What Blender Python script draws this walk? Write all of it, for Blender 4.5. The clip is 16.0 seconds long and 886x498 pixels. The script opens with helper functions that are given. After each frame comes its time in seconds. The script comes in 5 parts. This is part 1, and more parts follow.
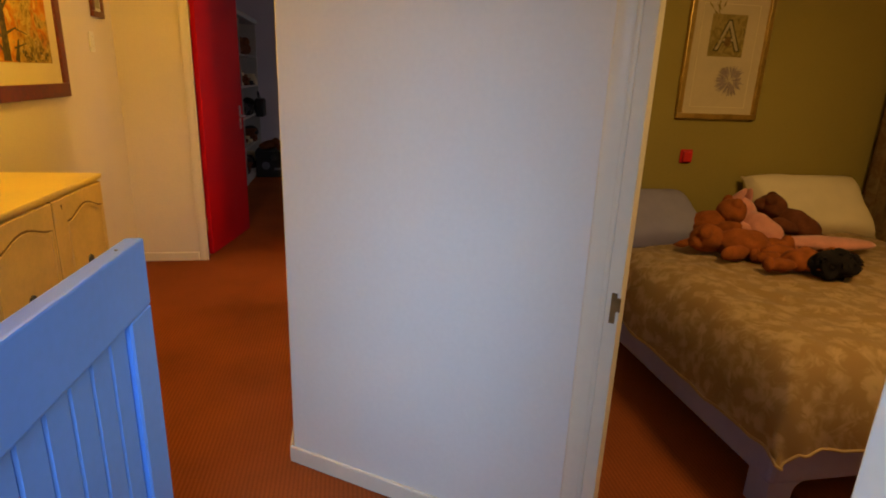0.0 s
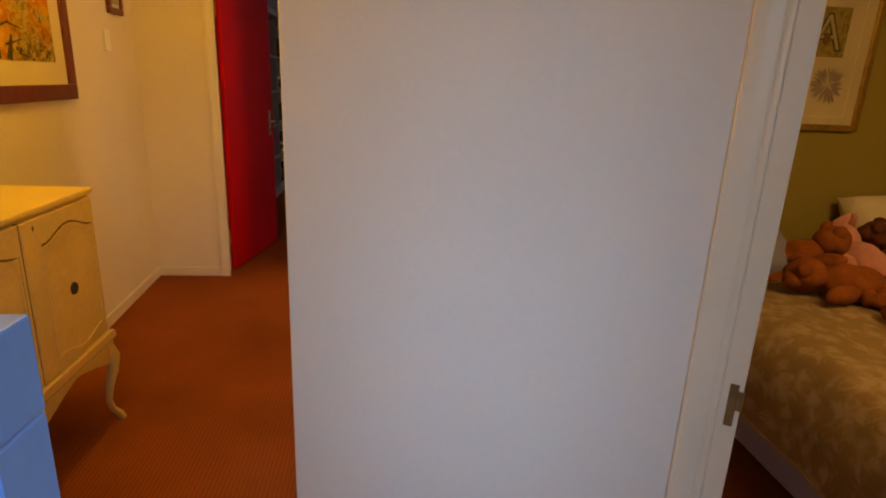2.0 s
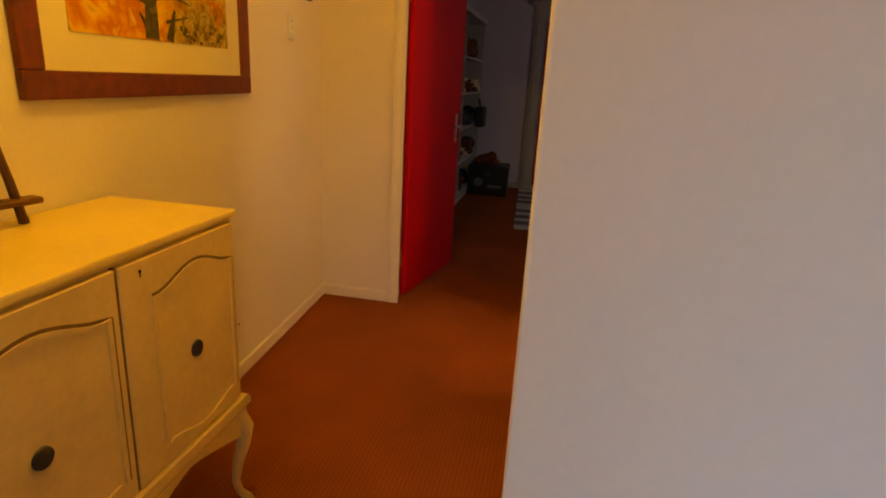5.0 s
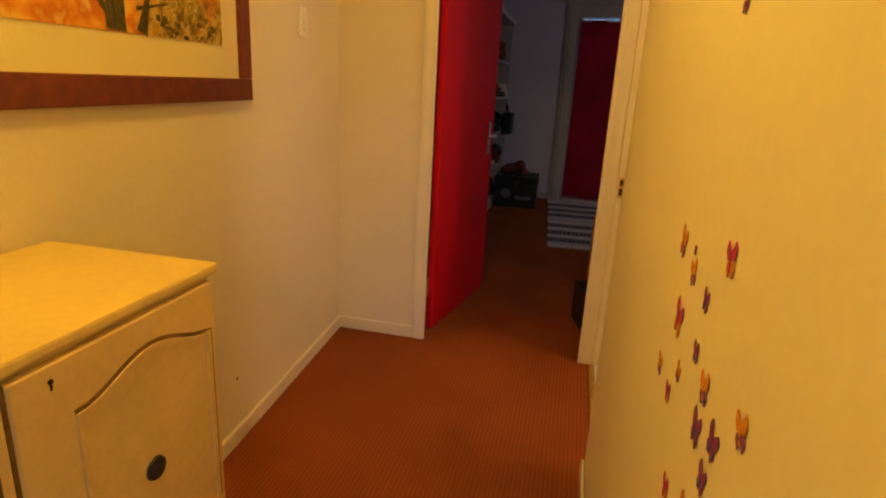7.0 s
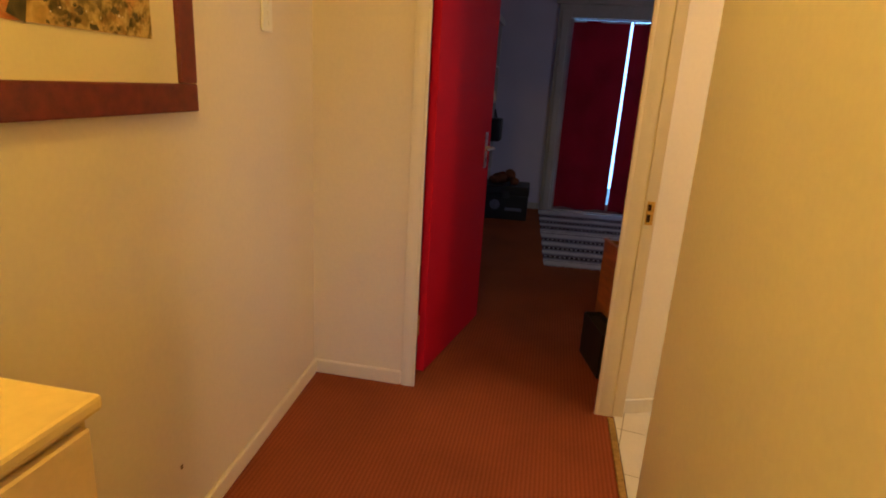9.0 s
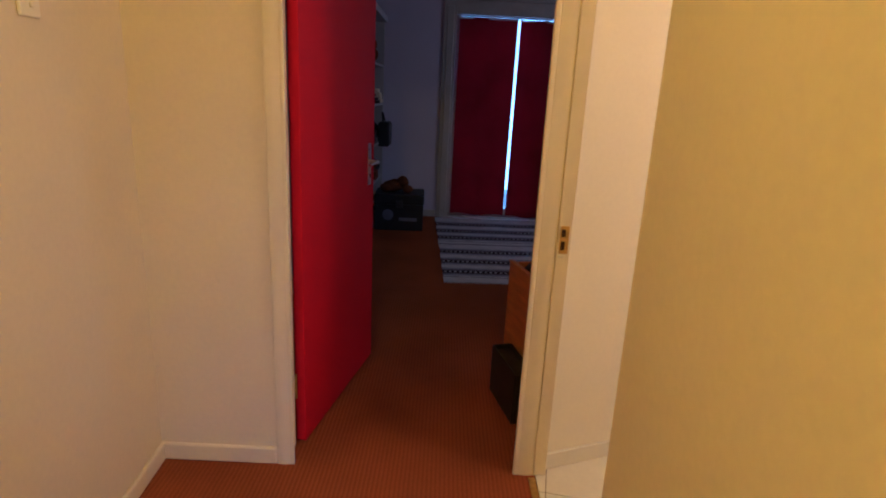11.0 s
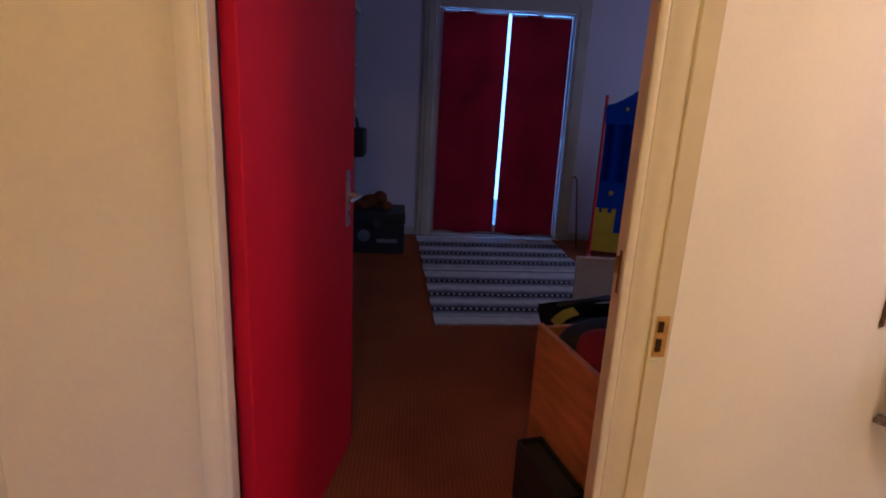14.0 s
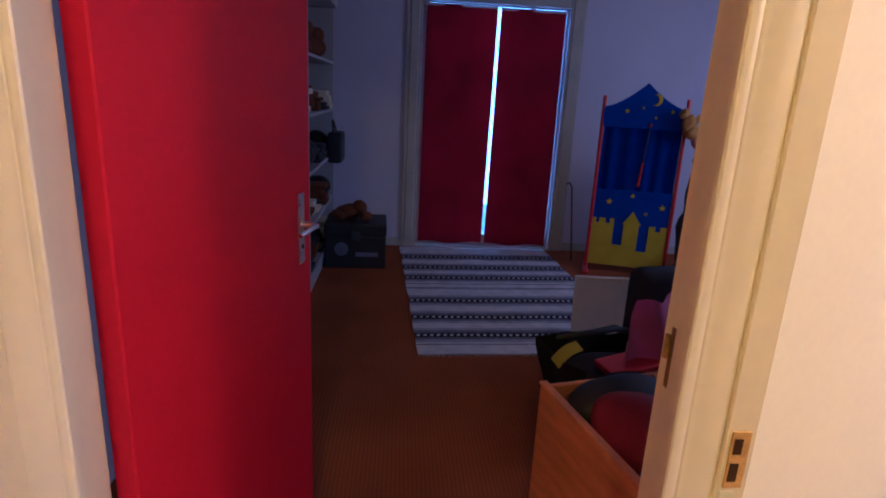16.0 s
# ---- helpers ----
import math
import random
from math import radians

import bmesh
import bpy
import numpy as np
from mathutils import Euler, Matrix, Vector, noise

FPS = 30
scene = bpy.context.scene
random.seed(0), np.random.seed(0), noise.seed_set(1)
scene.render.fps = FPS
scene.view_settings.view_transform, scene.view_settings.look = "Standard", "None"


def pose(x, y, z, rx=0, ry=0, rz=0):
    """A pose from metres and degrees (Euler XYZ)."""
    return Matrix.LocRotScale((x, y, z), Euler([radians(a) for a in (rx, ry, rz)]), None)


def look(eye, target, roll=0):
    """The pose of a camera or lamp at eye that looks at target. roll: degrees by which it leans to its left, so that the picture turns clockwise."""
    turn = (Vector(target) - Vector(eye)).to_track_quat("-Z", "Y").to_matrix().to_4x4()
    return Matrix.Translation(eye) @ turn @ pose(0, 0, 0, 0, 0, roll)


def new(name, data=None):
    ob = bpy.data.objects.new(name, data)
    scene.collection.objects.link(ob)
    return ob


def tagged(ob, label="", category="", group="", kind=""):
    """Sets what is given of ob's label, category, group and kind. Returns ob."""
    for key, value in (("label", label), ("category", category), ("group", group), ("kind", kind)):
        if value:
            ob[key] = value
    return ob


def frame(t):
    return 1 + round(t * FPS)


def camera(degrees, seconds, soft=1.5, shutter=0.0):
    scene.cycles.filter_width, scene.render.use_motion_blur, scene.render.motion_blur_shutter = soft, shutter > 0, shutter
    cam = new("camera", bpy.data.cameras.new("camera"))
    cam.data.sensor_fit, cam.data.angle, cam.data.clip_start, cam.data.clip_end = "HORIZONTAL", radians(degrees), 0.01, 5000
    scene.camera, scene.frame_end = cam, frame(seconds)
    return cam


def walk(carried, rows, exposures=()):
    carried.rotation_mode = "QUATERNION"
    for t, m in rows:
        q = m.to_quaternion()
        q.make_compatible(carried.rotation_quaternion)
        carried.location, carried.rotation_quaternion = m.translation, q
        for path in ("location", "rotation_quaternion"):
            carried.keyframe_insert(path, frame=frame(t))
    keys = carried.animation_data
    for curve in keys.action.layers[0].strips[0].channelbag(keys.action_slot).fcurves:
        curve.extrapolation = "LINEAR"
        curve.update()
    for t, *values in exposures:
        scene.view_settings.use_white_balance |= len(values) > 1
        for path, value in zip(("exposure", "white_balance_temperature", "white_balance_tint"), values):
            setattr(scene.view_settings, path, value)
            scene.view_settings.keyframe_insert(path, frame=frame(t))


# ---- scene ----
cam = camera(75.7, 16.0, soft=1.9)
PATH = [
    (0, (0.425, 0.079, 1.423), (0.758, 1.965, 0.845), 2.2),
    (0.5, (0.406, 0.179, 1.425), (0.729, 2.067, 0.851), 2.3),
    (1, (0.427, 0.276, 1.427), (0.732, 2.169, 0.855), 2.4),
    (1.5, (0.468, 0.403, 1.425), (0.735, 2.303, 0.861), 2.4),
    (2, (0.48, 0.507, 1.405), (0.68, 2.415, 0.84), 2.4),
    (2.5, (0.448, 0.582, 1.372), (0.576, 2.497, 0.81), 2.6),
    (3, (0.382, 0.709, 1.345), (0.426, 2.627, 0.781), 2.8),
    (3.5, (0.319, 0.871, 1.355), (0.232, 2.786, 0.785), 2.8),
    (4, (0.304, 1.019, 1.357), (0.088, 2.922, 0.782), 2.9),
    (6.5, (0.09, 1.667, 1.338), (-0.307, 3.545, 0.776), 3.3),
    (7, (0.057, 1.756, 1.34), (-0.353, 3.632, 0.78), 3.1),
    (7.5, (0.042, 1.894, 1.341), (-0.375, 3.769, 0.785), 3.2),
    (8, (0.03, 2.031, 1.325), (-0.39, 3.906, 0.771), 3.2),
    (8.5, (-0.044, 2.12, 1.342), (-0.451, 3.999, 0.789), 3.3),
    (9, (-0.112, 2.186, 1.349), (-0.451, 4.079, 0.8), 3.4),
    (9.5, (-0.102, 2.278, 1.344), (-0.319, 4.191, 0.804), 3.3),
    (10, (-0.07, 2.419, 1.35), (-0.193, 4.342, 0.815), 2.9),
    (12.5, (-0.205, 2.989, 1.39), (-0.114, 4.914, 0.857), 3.2),
    (13, (-0.192, 3.112, 1.386), (-0.102, 5.038, 0.852), 3.0),
    (13.5, (-0.221, 3.243, 1.394), (-0.122, 5.169, 0.862), 3.0),
    (14, (-0.249, 3.398, 1.393), (-0.136, 5.323, 0.863), 3.0),
    (14.5, (-0.226, 3.515, 1.404), (-0.087, 5.437, 0.87), 3.0),
    (15, (-0.19, 3.638, 1.4), (-0.046, 5.56, 0.865), 2.9),
    (15.5, (-0.2, 3.727, 1.402), (-0.054, 5.649, 0.869), 2.9),
    (16, (-0.204, 3.818, 1.403), (-0.05, 5.74, 0.872), 3.0),
]
EXPO = [
    (0.0, 0.02, 6500, -1), (2.0, -0.15, 7300, 3), (4.0, -0.27, 8100, 7), (6.5, 0.05, 6500, -3), (8.0, 0.08, 5500, 0), (10.0, 0.10, 4750, 6),
    (12.5, 0.04, 4350, 13), (14.0, 0.10, 4200, 15), (15.0, 0.26, 4100, 16), (16.0, 0.64, 4000, 17),
]
walk(cam, [(t, look(eye, target, roll)) for t, eye, target, roll in PATH], EXPO)

# ---- world and lights ----
world = bpy.data.worlds.new("world")
scene.world = world
world.use_nodes = True
wn = world.node_tree
sky = wn.nodes.new("ShaderNodeTexSky")
sky.sky_type, sky.sun_disc = "NISHITA", False
sky.sun_elevation, sky.sun_rotation = radians(38), radians(60)
wn.links.new(sky.outputs["Color"], wn.nodes["Background"].inputs["Color"])
wn.nodes["Background"].inputs["Strength"].default_value = 0.12


def lamp(name, kind, place, energy, colour, size=0.1, size_y=None, target=None):
    data = bpy.data.lights.new(name, kind)
    data.energy, data.color = energy, colour
    if kind == "AREA":
        data.shape, data.size, data.size_y = "RECTANGLE", size, size_y or size
    elif kind == "SUN":
        data.angle = size
    else:
        data.shadow_soft_size = size
    ob = new(name, data)
    ob.matrix_world = look(place, target) if target else pose(*place)
    return ob


lamp("sun", "SUN", (3, 14, 8), 2.0, (1, 0.95, 0.88), radians(0.5), None, (3.0, 10.0, 4.87))
# daylight in the open entrance behind the walker
lamp("entrance_daylight", "AREA", (0.52, -0.60, 1.80), 6.2, (0.47, 0.66, 1.08), 0.8, 0.6, (0.70, 1.55, 0.62))
bpy.data.lights["entrance_daylight"].spread = radians(68)
# the hall's warm ceiling bulb
lamp("hall_bulb", "POINT", (-0.38, 2.40, 2.38), 30.5, (1.0, 0.535, 0.060), 0.07)
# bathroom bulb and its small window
lamp("bathroom_bulb", "POINT", (1.70, 3.72, 1.80), 32, (1.0, 0.55, 0.24), 0.12)
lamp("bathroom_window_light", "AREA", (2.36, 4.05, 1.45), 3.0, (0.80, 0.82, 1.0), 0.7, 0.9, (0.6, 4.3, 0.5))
# bedroom ceiling light
lamp("bedroom_ceiling_light", "AREA", (2.5, 1.25, 2.45), 26, (1.0, 0.60, 0.21), 0.5, 0.5, (2.35, 1.6, 0.0))
# fill lamp added out of view to brighten the far room
lamp("far_room_fill", "AREA", (3.55, 6.9, 1.6), 10.5, (1.0, 0.85, 0.86), 1.0, 1.2, (0.8, 7.4, 0.9))

# ---- materials ----
def link(nt, a, b):
    nt.links.new(a, b)


def surface(name, colour, rough=0.6, metal=0.0, vary=0.10, scale=6.0, grain=90.0, bump=0.08, spec=0.4, tint=None, stretch=(1, 1, 1), rand=0.0, sheen=0.0):
    """A painted or natural surface: two scales of colour variation, fine relief, uneven gloss."""
    m = bpy.data.materials.new(name)
    m.use_nodes = True
    nt = m.node_tree
    bs = nt.nodes["Principled BSDF"]
    tc = nt.nodes.new("ShaderNodeTexCoord")
    mp = nt.nodes.new("ShaderNodeMapping")
    mp.inputs["Scale"].default_value = stretch
    link(nt, tc.outputs["Object"], mp.inputs["Vector"])
    n1 = nt.nodes.new("ShaderNodeTexNoise")
    n1.inputs["Scale"].default_value, n1.inputs["Detail"].default_value = scale, 5
    n2 = nt.nodes.new("ShaderNodeTexNoise")
    n2.inputs["Scale"].default_value, n2.inputs["Detail"].default_value = grain, 3
    for n in (n1, n2):
        link(nt, mp.outputs["Vector"], n.inputs["Vector"])
    ramp = nt.nodes.new("ShaderNodeValToRGB")
    dark = tint or tuple(c * (1 - 2.2 * vary) for c in colour)
    ramp.color_ramp.elements[0].color = (*dark, 1)
    ramp.color_ramp.elements[0].position = 0.30
    ramp.color_ramp.elements[1].color = (*[min(1, c * (1 + 0.5 * vary)) for c in colour], 1)
    ramp.color_ramp.elements[1].position = 0.62
    add = nt.nodes.new("ShaderNodeMath")
    add.operation = "MULTIPLY_ADD"
    add.inputs[1].default_value = 0.30
    link(nt, n2.outputs["Fac"], add.inputs[0])
    sc = nt.nodes.new("ShaderNodeMath")
    sc.operation = "MULTIPLY_ADD"
    sc.inputs[1].default_value, sc.inputs[2].default_value = 0.7, 0.0
    link(nt, n1.outputs["Fac"], sc.inputs[0])
    link(nt, sc.outputs[0], add.inputs[2])
    last = add.outputs[0]
    if rand:
        oi = nt.nodes.new("ShaderNodeObjectInfo")
        r = nt.nodes.new("ShaderNodeMath")
        r.operation = "MULTIPLY_ADD"
        r.inputs[1].default_value = rand
        link(nt, oi.outputs["Random"], r.inputs[0])
        link(nt, last, r.inputs[2])
        last = r.outputs[0]
    link(nt, last, ramp.inputs["Fac"])
    link(nt, ramp.outputs["Color"], bs.inputs["Base Color"])
    rr = nt.nodes.new("ShaderNodeMapRange")
    rr.inputs["To Min"].default_value, rr.inputs["To Max"].default_value = max(0.03, rough - 0.10), min(1, rough + 0.10)
    link(nt, n1.outputs["Fac"], rr.inputs["Value"])
    link(nt, rr.outputs["Result"], bs.inputs["Roughness"])
    bs.inputs["Metallic"].default_value = metal
    bs.inputs["Specular IOR Level"].default_value = spec
    bs.inputs["Sheen Weight"].default_value = sheen
    if bump:
        bp = nt.nodes.new("ShaderNodeBump")
        bp.inputs["Strength"].default_value, bp.inputs["Distance"].default_value = bump, 0.004
        link(nt, add.outputs[0], bp.inputs["Height"])
        link(nt, bp.outputs["Normal"], bs.inputs["Normal"])
    return m


def carpet_material():
    """Corded carpet: ribs 16 mm apart, beaded along their length."""
    m = surface("carpet", (0.31, 0.080, 0.022), 0.95, 0, 0.16, 1.6, 120, 0.0, 0.1)
    nt = m.node_tree
    bs = nt.nodes["Principled BSDF"]
    tc = nt.nodes.new("ShaderNodeTexCoord")
    w1 = nt.nodes.new("ShaderNodeTexWave")
    w1.wave_type, w1.bands_direction = "BANDS", "X"
    w1.inputs["Scale"].default_value, w1.inputs["Distortion"].default_value = 19.5, 0.6
    w1.inputs["Detail"].default_value, w1.inputs["Detail Scale"].default_value = 2, 1.2
    w2 = nt.nodes.new("ShaderNodeTexWave")
    w2.wave_type, w2.bands_direction = "BANDS", "Y"
    w2.inputs["Scale"].default_value, w2.inputs["Distortion"].default_value = 34.0, 2.5
    w2.inputs["Detail"].default_value = 2
    for w in (w1, w2):
        link(nt, tc.outputs["Object"], w.inputs["Vector"])
    mx = nt.nodes.new("ShaderNodeMath")
    mx.operation = "MULTIPLY_ADD"
    mx.inputs[1].default_value = 0.28
    link(nt, w2.outputs["Fac"], mx.inputs[0])
    link(nt, w1.outputs["Fac"], mx.inputs[2])
    old = bs.inputs["Base Color"].links[0].from_socket
    mix = nt.nodes.new("ShaderNodeMix")
    mix.data_type, mix.blend_type = "RGBA", "MULTIPLY"
    mix.inputs["Factor"].default_value = 1.0
    ramp = nt.nodes.new("ShaderNodeValToRGB")
    ramp.color_ramp.elements[0].color, ramp.color_ramp.elements[1].color = (0.78, 0.75, 0.73, 1), (1, 1, 1, 1)
    ramp.color_ramp.elements[0].position, ramp.color_ramp.elements[1].position = 0.08, 0.75
    link(nt, mx.outputs[0], ramp.inputs["Fac"])
    link(nt, old, mix.inputs["A"])
    link(nt, ramp.outputs["Color"], mix.inputs["B"])
    link(nt, mix.outputs["Result"], bs.inputs["Base Color"])
    bp = nt.nodes.new("ShaderNodeBump")
    bp.inputs["Strength"].default_value, bp.inputs["Distance"].default_value = 0.28, 0.004
    link(nt, mx.outputs[0], bp.inputs["Height"])
    link(nt, bp.outputs["Normal"], bs.inputs["Normal"])
    return m


def damask_material():
    """Duvet cover with pale scrolls on a tan ground."""
    m = surface("damask", (0.50, 0.38, 0.22), 0.9, 0, 0.1, 3, 140, 0.1, 0.1, sheen=0.3)
    nt = m.node_tree
    bs = nt.nodes["Principled BSDF"]
    tc = nt.nodes.new("ShaderNodeTexCoord")
    no = nt.nodes.new("ShaderNodeTexNoise")
    no.inputs["Scale"].default_value, no.inputs["Distortion"].default_value, no.inputs["Detail"].default_value = 14.0, 2.4, 3
    vo = nt.nodes.new("ShaderNodeTexVoronoi")
    vo.feature = "SMOOTH_F1"
    vo.inputs["Scale"].default_value = 16.0
    link(nt, tc.outputs["Object"], no.inputs["Vector"])
    link(nt, tc.outputs["Object"], vo.inputs["Vector"])
    ad = nt.nodes.new("ShaderNodeMath")
    ad.operation = "ADD"
    link(nt, no.outputs["Fac"], ad.inputs[0])
    link(nt, vo.outputs["Distance"], ad.inputs[1])
    ramp = nt.nodes.new("ShaderNodeValToRGB")
    e = ramp.color_ramp.elements
    e[0].position, e[0].color = 0.70, (0.72, 0.53, 0.29, 1)
    e[1].position, e[1].color = 1.04, (0.52, 0.335, 0.15, 1)
    link(nt, ad.outputs[0], ramp.inputs["Fac"])
    link(nt, ramp.outputs["Color"], bs.inputs["Base Color"])
    return m


def watercolour_material(name, cols, scale):
    m = surface(name, cols[0], 0.6, 0, 0.1, scale, 40, 0.0, 0.3)
    nt = m.node_tree
    bs = nt.nodes["Principled BSDF"]
    tc = nt.nodes.new("ShaderNodeTexCoord")
    no = nt.nodes.new("ShaderNodeTexNoise")
    no.inputs["Scale"].default_value, no.inputs["Detail"].default_value, no.inputs["Distortion"].default_value = scale, 6, 0.8
    link(nt, tc.outputs["Object"], no.inputs["Vector"])
    ramp = nt.nodes.new("ShaderNodeValToRGB")
    e = ramp.color_ramp.elements
    e[0].position, e[0].color = 0.30, (*cols[0], 1)
    e[1].position, e[1].color = 0.70, (*cols[-1], 1)
    for k, c in enumerate(cols[1:-1]):
        x = e.new(0.30 + 0.40 * (k + 1) / (len(cols) - 1))
        x.color = (*c, 1)
    link(nt, no.outputs["Fac"], ramp.inputs["Fac"])
    link(nt, ramp.outputs["Color"], bs.inputs["Base Color"])
    return m


def painting_material():
    """A loose watercolour: warm washes, olive towards one side, dark undergrowth along the foot."""
    m = surface("watercolour_landscape", (0.6, 0.3, 0.05), 0.7, 0, 0.1, 6, 40, 0.0, 0.2)
    nt = m.node_tree
    bs = nt.nodes["Principled BSDF"]
    tc = nt.nodes.new("ShaderNodeTexCoord")
    sep = nt.nodes.new("ShaderNodeSeparateXYZ")
    link(nt, tc.outputs["Object"], sep.inputs[0])

    def tex(scale, detail, distortion):
        n = nt.nodes.new("ShaderNodeTexNoise")
        n.inputs["Scale"].default_value, n.inputs["Detail"].default_value, n.inputs["Distortion"].default_value = scale, detail, distortion
        link(nt, tc.outputs["Object"], n.inputs["Vector"])
        return n.outputs["Fac"]

    def ramp(fac, stops):
        q = nt.nodes.new("ShaderNodeValToRGB")
        e = q.color_ramp.elements
        e[0].position, e[0].color = stops[0][0], (*stops[0][1], 1)
        e[1].position, e[1].color = stops[-1][0], (*stops[-1][1], 1)
        for p, c in stops[1:-1]:
            e.new(p).color = (*c, 1)
        link(nt, fac, q.inputs["Fac"])
        return q.outputs["Color"]

    def reach(axis, wobble, amount, lo, hi):
        """0 to 1 as the axis goes from lo to hi, its edge made uneven by a noise."""
        a = nt.nodes.new("ShaderNodeMath")
        a.operation = "MULTIPLY_ADD"
        a.inputs[1].default_value = amount
        link(nt, wobble, a.inputs[0])
        link(nt, sep.outputs[axis], a.inputs[2])
        q = nt.nodes.new("ShaderNodeMapRange")
        q.inputs["From Min"].default_value, q.inputs["From Max"].default_value = lo + amount / 2, hi + amount / 2
        link(nt, a.outputs[0], q.inputs["Value"])
        return q.outputs["Result"]

    def times(a, b):
        q = nt.nodes.new("ShaderNodeMath")
        q.operation = "MULTIPLY"
        link(nt, a, q.inputs[0])
        link(nt, b, q.inputs[1])
        return q.outputs[0]

    def blend(fac, a, b):
        q = nt.nodes.new("ShaderNodeMix")
        q.data_type = "RGBA"
        link(nt, fac, q.inputs["Factor"])
        link(nt, a, q.inputs["A"])
        link(nt, b, q.inputs["B"])
        return q.outputs["Result"]
    broad, fine, grit = tex(10, 9, 0.35), tex(26, 8, 0.5), tex(34, 6, 0.6)
    warm = ramp(broad, [(0.32, (0.42, 0.26, 0.05)), (0.42, (0.74, 0.45, 0.09)), (0.50, (0.66, 0.27, 0.035)), (0.58, (0.52, 0.15, 0.02)), (0.68, (0.74, 0.50, 0.13))])
    olive = ramp(fine, [(0.34, (0.16, 0.12, 0.03)), (0.46, (0.33, 0.23, 0.06)), (0.55, (0.58, 0.42, 0.12)), (0.66, (0.24, 0.16, 0.035))])
    dark = ramp(fine, [(0.40, (0.035, 0.030, 0.012)), (0.60, (0.15, 0.105, 0.03))])
    col = blend(reach("X", fine, 0.35, 0.56, 0.74), warm, olive)
    col = blend(times(reach("X", broad, 0.9, 0.80, 0.90), reach("Z", broad, 0.5, 0.22, 0.34)), col, warm)
    clump = nt.nodes.new("ShaderNodeMapRange")
    clump.inputs["From Min"].default_value, clump.inputs["From Max"].default_value = 0.47, 0.60
    link(nt, grit, clump.inputs["Value"])
    foot = times(reach("X", broad, 0.5, 0.60, 0.66), reach("Z", broad, -0.35, 0.30, 0.22))
    col = blend(times(foot, clump.outputs["Result"]), col, dark)
    link(nt, col, bs.inputs["Base Color"])
    return m


def glass_material():
    m = bpy.data.materials.new("glass")
    m.use_nodes = True
    bs = m.node_tree.nodes["Principled BSDF"]
    bs.inputs["Roughness"].default_value, bs.inputs["Transmission Weight"].default_value, bs.inputs["IOR"].default_value = 0.02, 1.0, 1.45
    return m


WALL = surface("wall_paint", (0.78, 0.74, 0.68), 0.75, 0, 0.03, 1.3, 60, 0.04, 0.3)
EASTWALL = surface("pale_cream_wall_paint", (0.87, 0.81, 0.68), 0.65, 0, 0.03, 1.3, 60, 0.04, 0.35)
CREAMWALL = surface("cream_wall_paint", (0.79, 0.70, 0.55), 0.72, 0, 0.035, 1.3, 60, 0.04, 0.3)
LILAC = surface("lilac_paint", (0.58, 0.54, 0.63), 0.8, 0, 0.04, 1.5, 60, 0.08, 0.25)
OLIVE = surface("olive_paint", (0.34, 0.262, 0.065), 0.8, 0, 0.04, 1.5, 60, 0.08, 0.25)
TRIM = surface("gloss_trim_paint", (0.80, 0.72, 0.57), 0.35, 0, 0.03, 4, 40, 0.03, 0.5)
# trim paint darkened: the far room's dimness is put into its colour
DIMTRIM = surface("dimmed_trim_paint", (0.46, 0.42, 0.36), 0.55, 0, 0.08, 4, 40, 0.06, 0.4)
CEIL = surface("ceiling_paint", (0.82, 0.80, 0.76), 0.9, 0, 0.03, 2, 80, 0.05, 0.2)
CARPET = carpet_material()
TILE = surface("ceramic_tile", (0.78, 0.74, 0.66), 0.22, 0, 0.04, 5, 60, 0.02, 0.5, rand=0.12)
GROUT = surface("grout", (0.30, 0.25, 0.19), 0.95, 0, 0.12, 14, 120, 0.2, 0.2)
REDPAINT = surface("red_door_paint", (0.54, 0.002, 0.013), 0.52, 0, 0.05, 2.5, 70, 0.05, 0.14)
BLUEPAINT = surface("blue_gate_paint", (0.15, 0.35, 0.92), 0.42, 0, 0.05, 3, 60, 0.06, 0.45)
CREAM = surface("cream_furniture_paint", (0.76, 0.55, 0.18), 0.42, 0, 0.09, 3.5, 55, 0.07, 0.45)
CREAMTOP = surface("cream_top_paint", (0.80, 0.60, 0.17), 0.30, 0, 0.07, 3.0, 50, 0.04, 0.5)
WORN = surface("rubbed_brown_glaze", (0.20, 0.11, 0.035), 0.6, 0, 0.25, 18, 90, 0.1, 0.3)
MAHOG = surface("dark_red_wood", (0.165, 0.028, 0.009), 0.38, 0, 0.22, 5, 70, 0.06, 0.5, stretch=(6, 1, 6))
WALNUT = surface("dark_brown_wood", (0.12, 0.045, 0.017), 0.5, 0, 0.22, 8, 80, 0.08, 0.4)
PINE = surface("orange_varnished_wood", (0.56, 0.20, 0.045), 0.32, 0, 0.22, 3.5, 60, 0.04, 0.5, stretch=(1.2, 1.2, 9))
MAT = surface("cream_mount_card", (0.78, 0.68, 0.42), 0.85, 0, 0.03, 4, 100, 0.03, 0.2)
PAPER = surface("white_paper", (0.76, 0.72, 0.62), 0.85, 0, 0.05, 5, 100, 0.02, 0.2)
GILT = surface("gilt_frame", (0.62, 0.42, 0.14), 0.34, 0.85, 0.14, 14, 80, 0.08, 0.5)
CHROME = surface("brushed_chrome", (0.86, 0.85, 0.84), 0.30, 1.0, 0.05, 20, 120, 0.02, 0.5)
BRASS = surface("tarnished_brass", (0.50, 0.33, 0.08), 0.42, 0.6, 0.2, 40, 160, 0.1, 0.5)
OLDIRON = surface("dark_pewter", (0.07, 0.065, 0.07), 0.45, 0.7, 0.2, 60, 160, 0.2, 0.5)
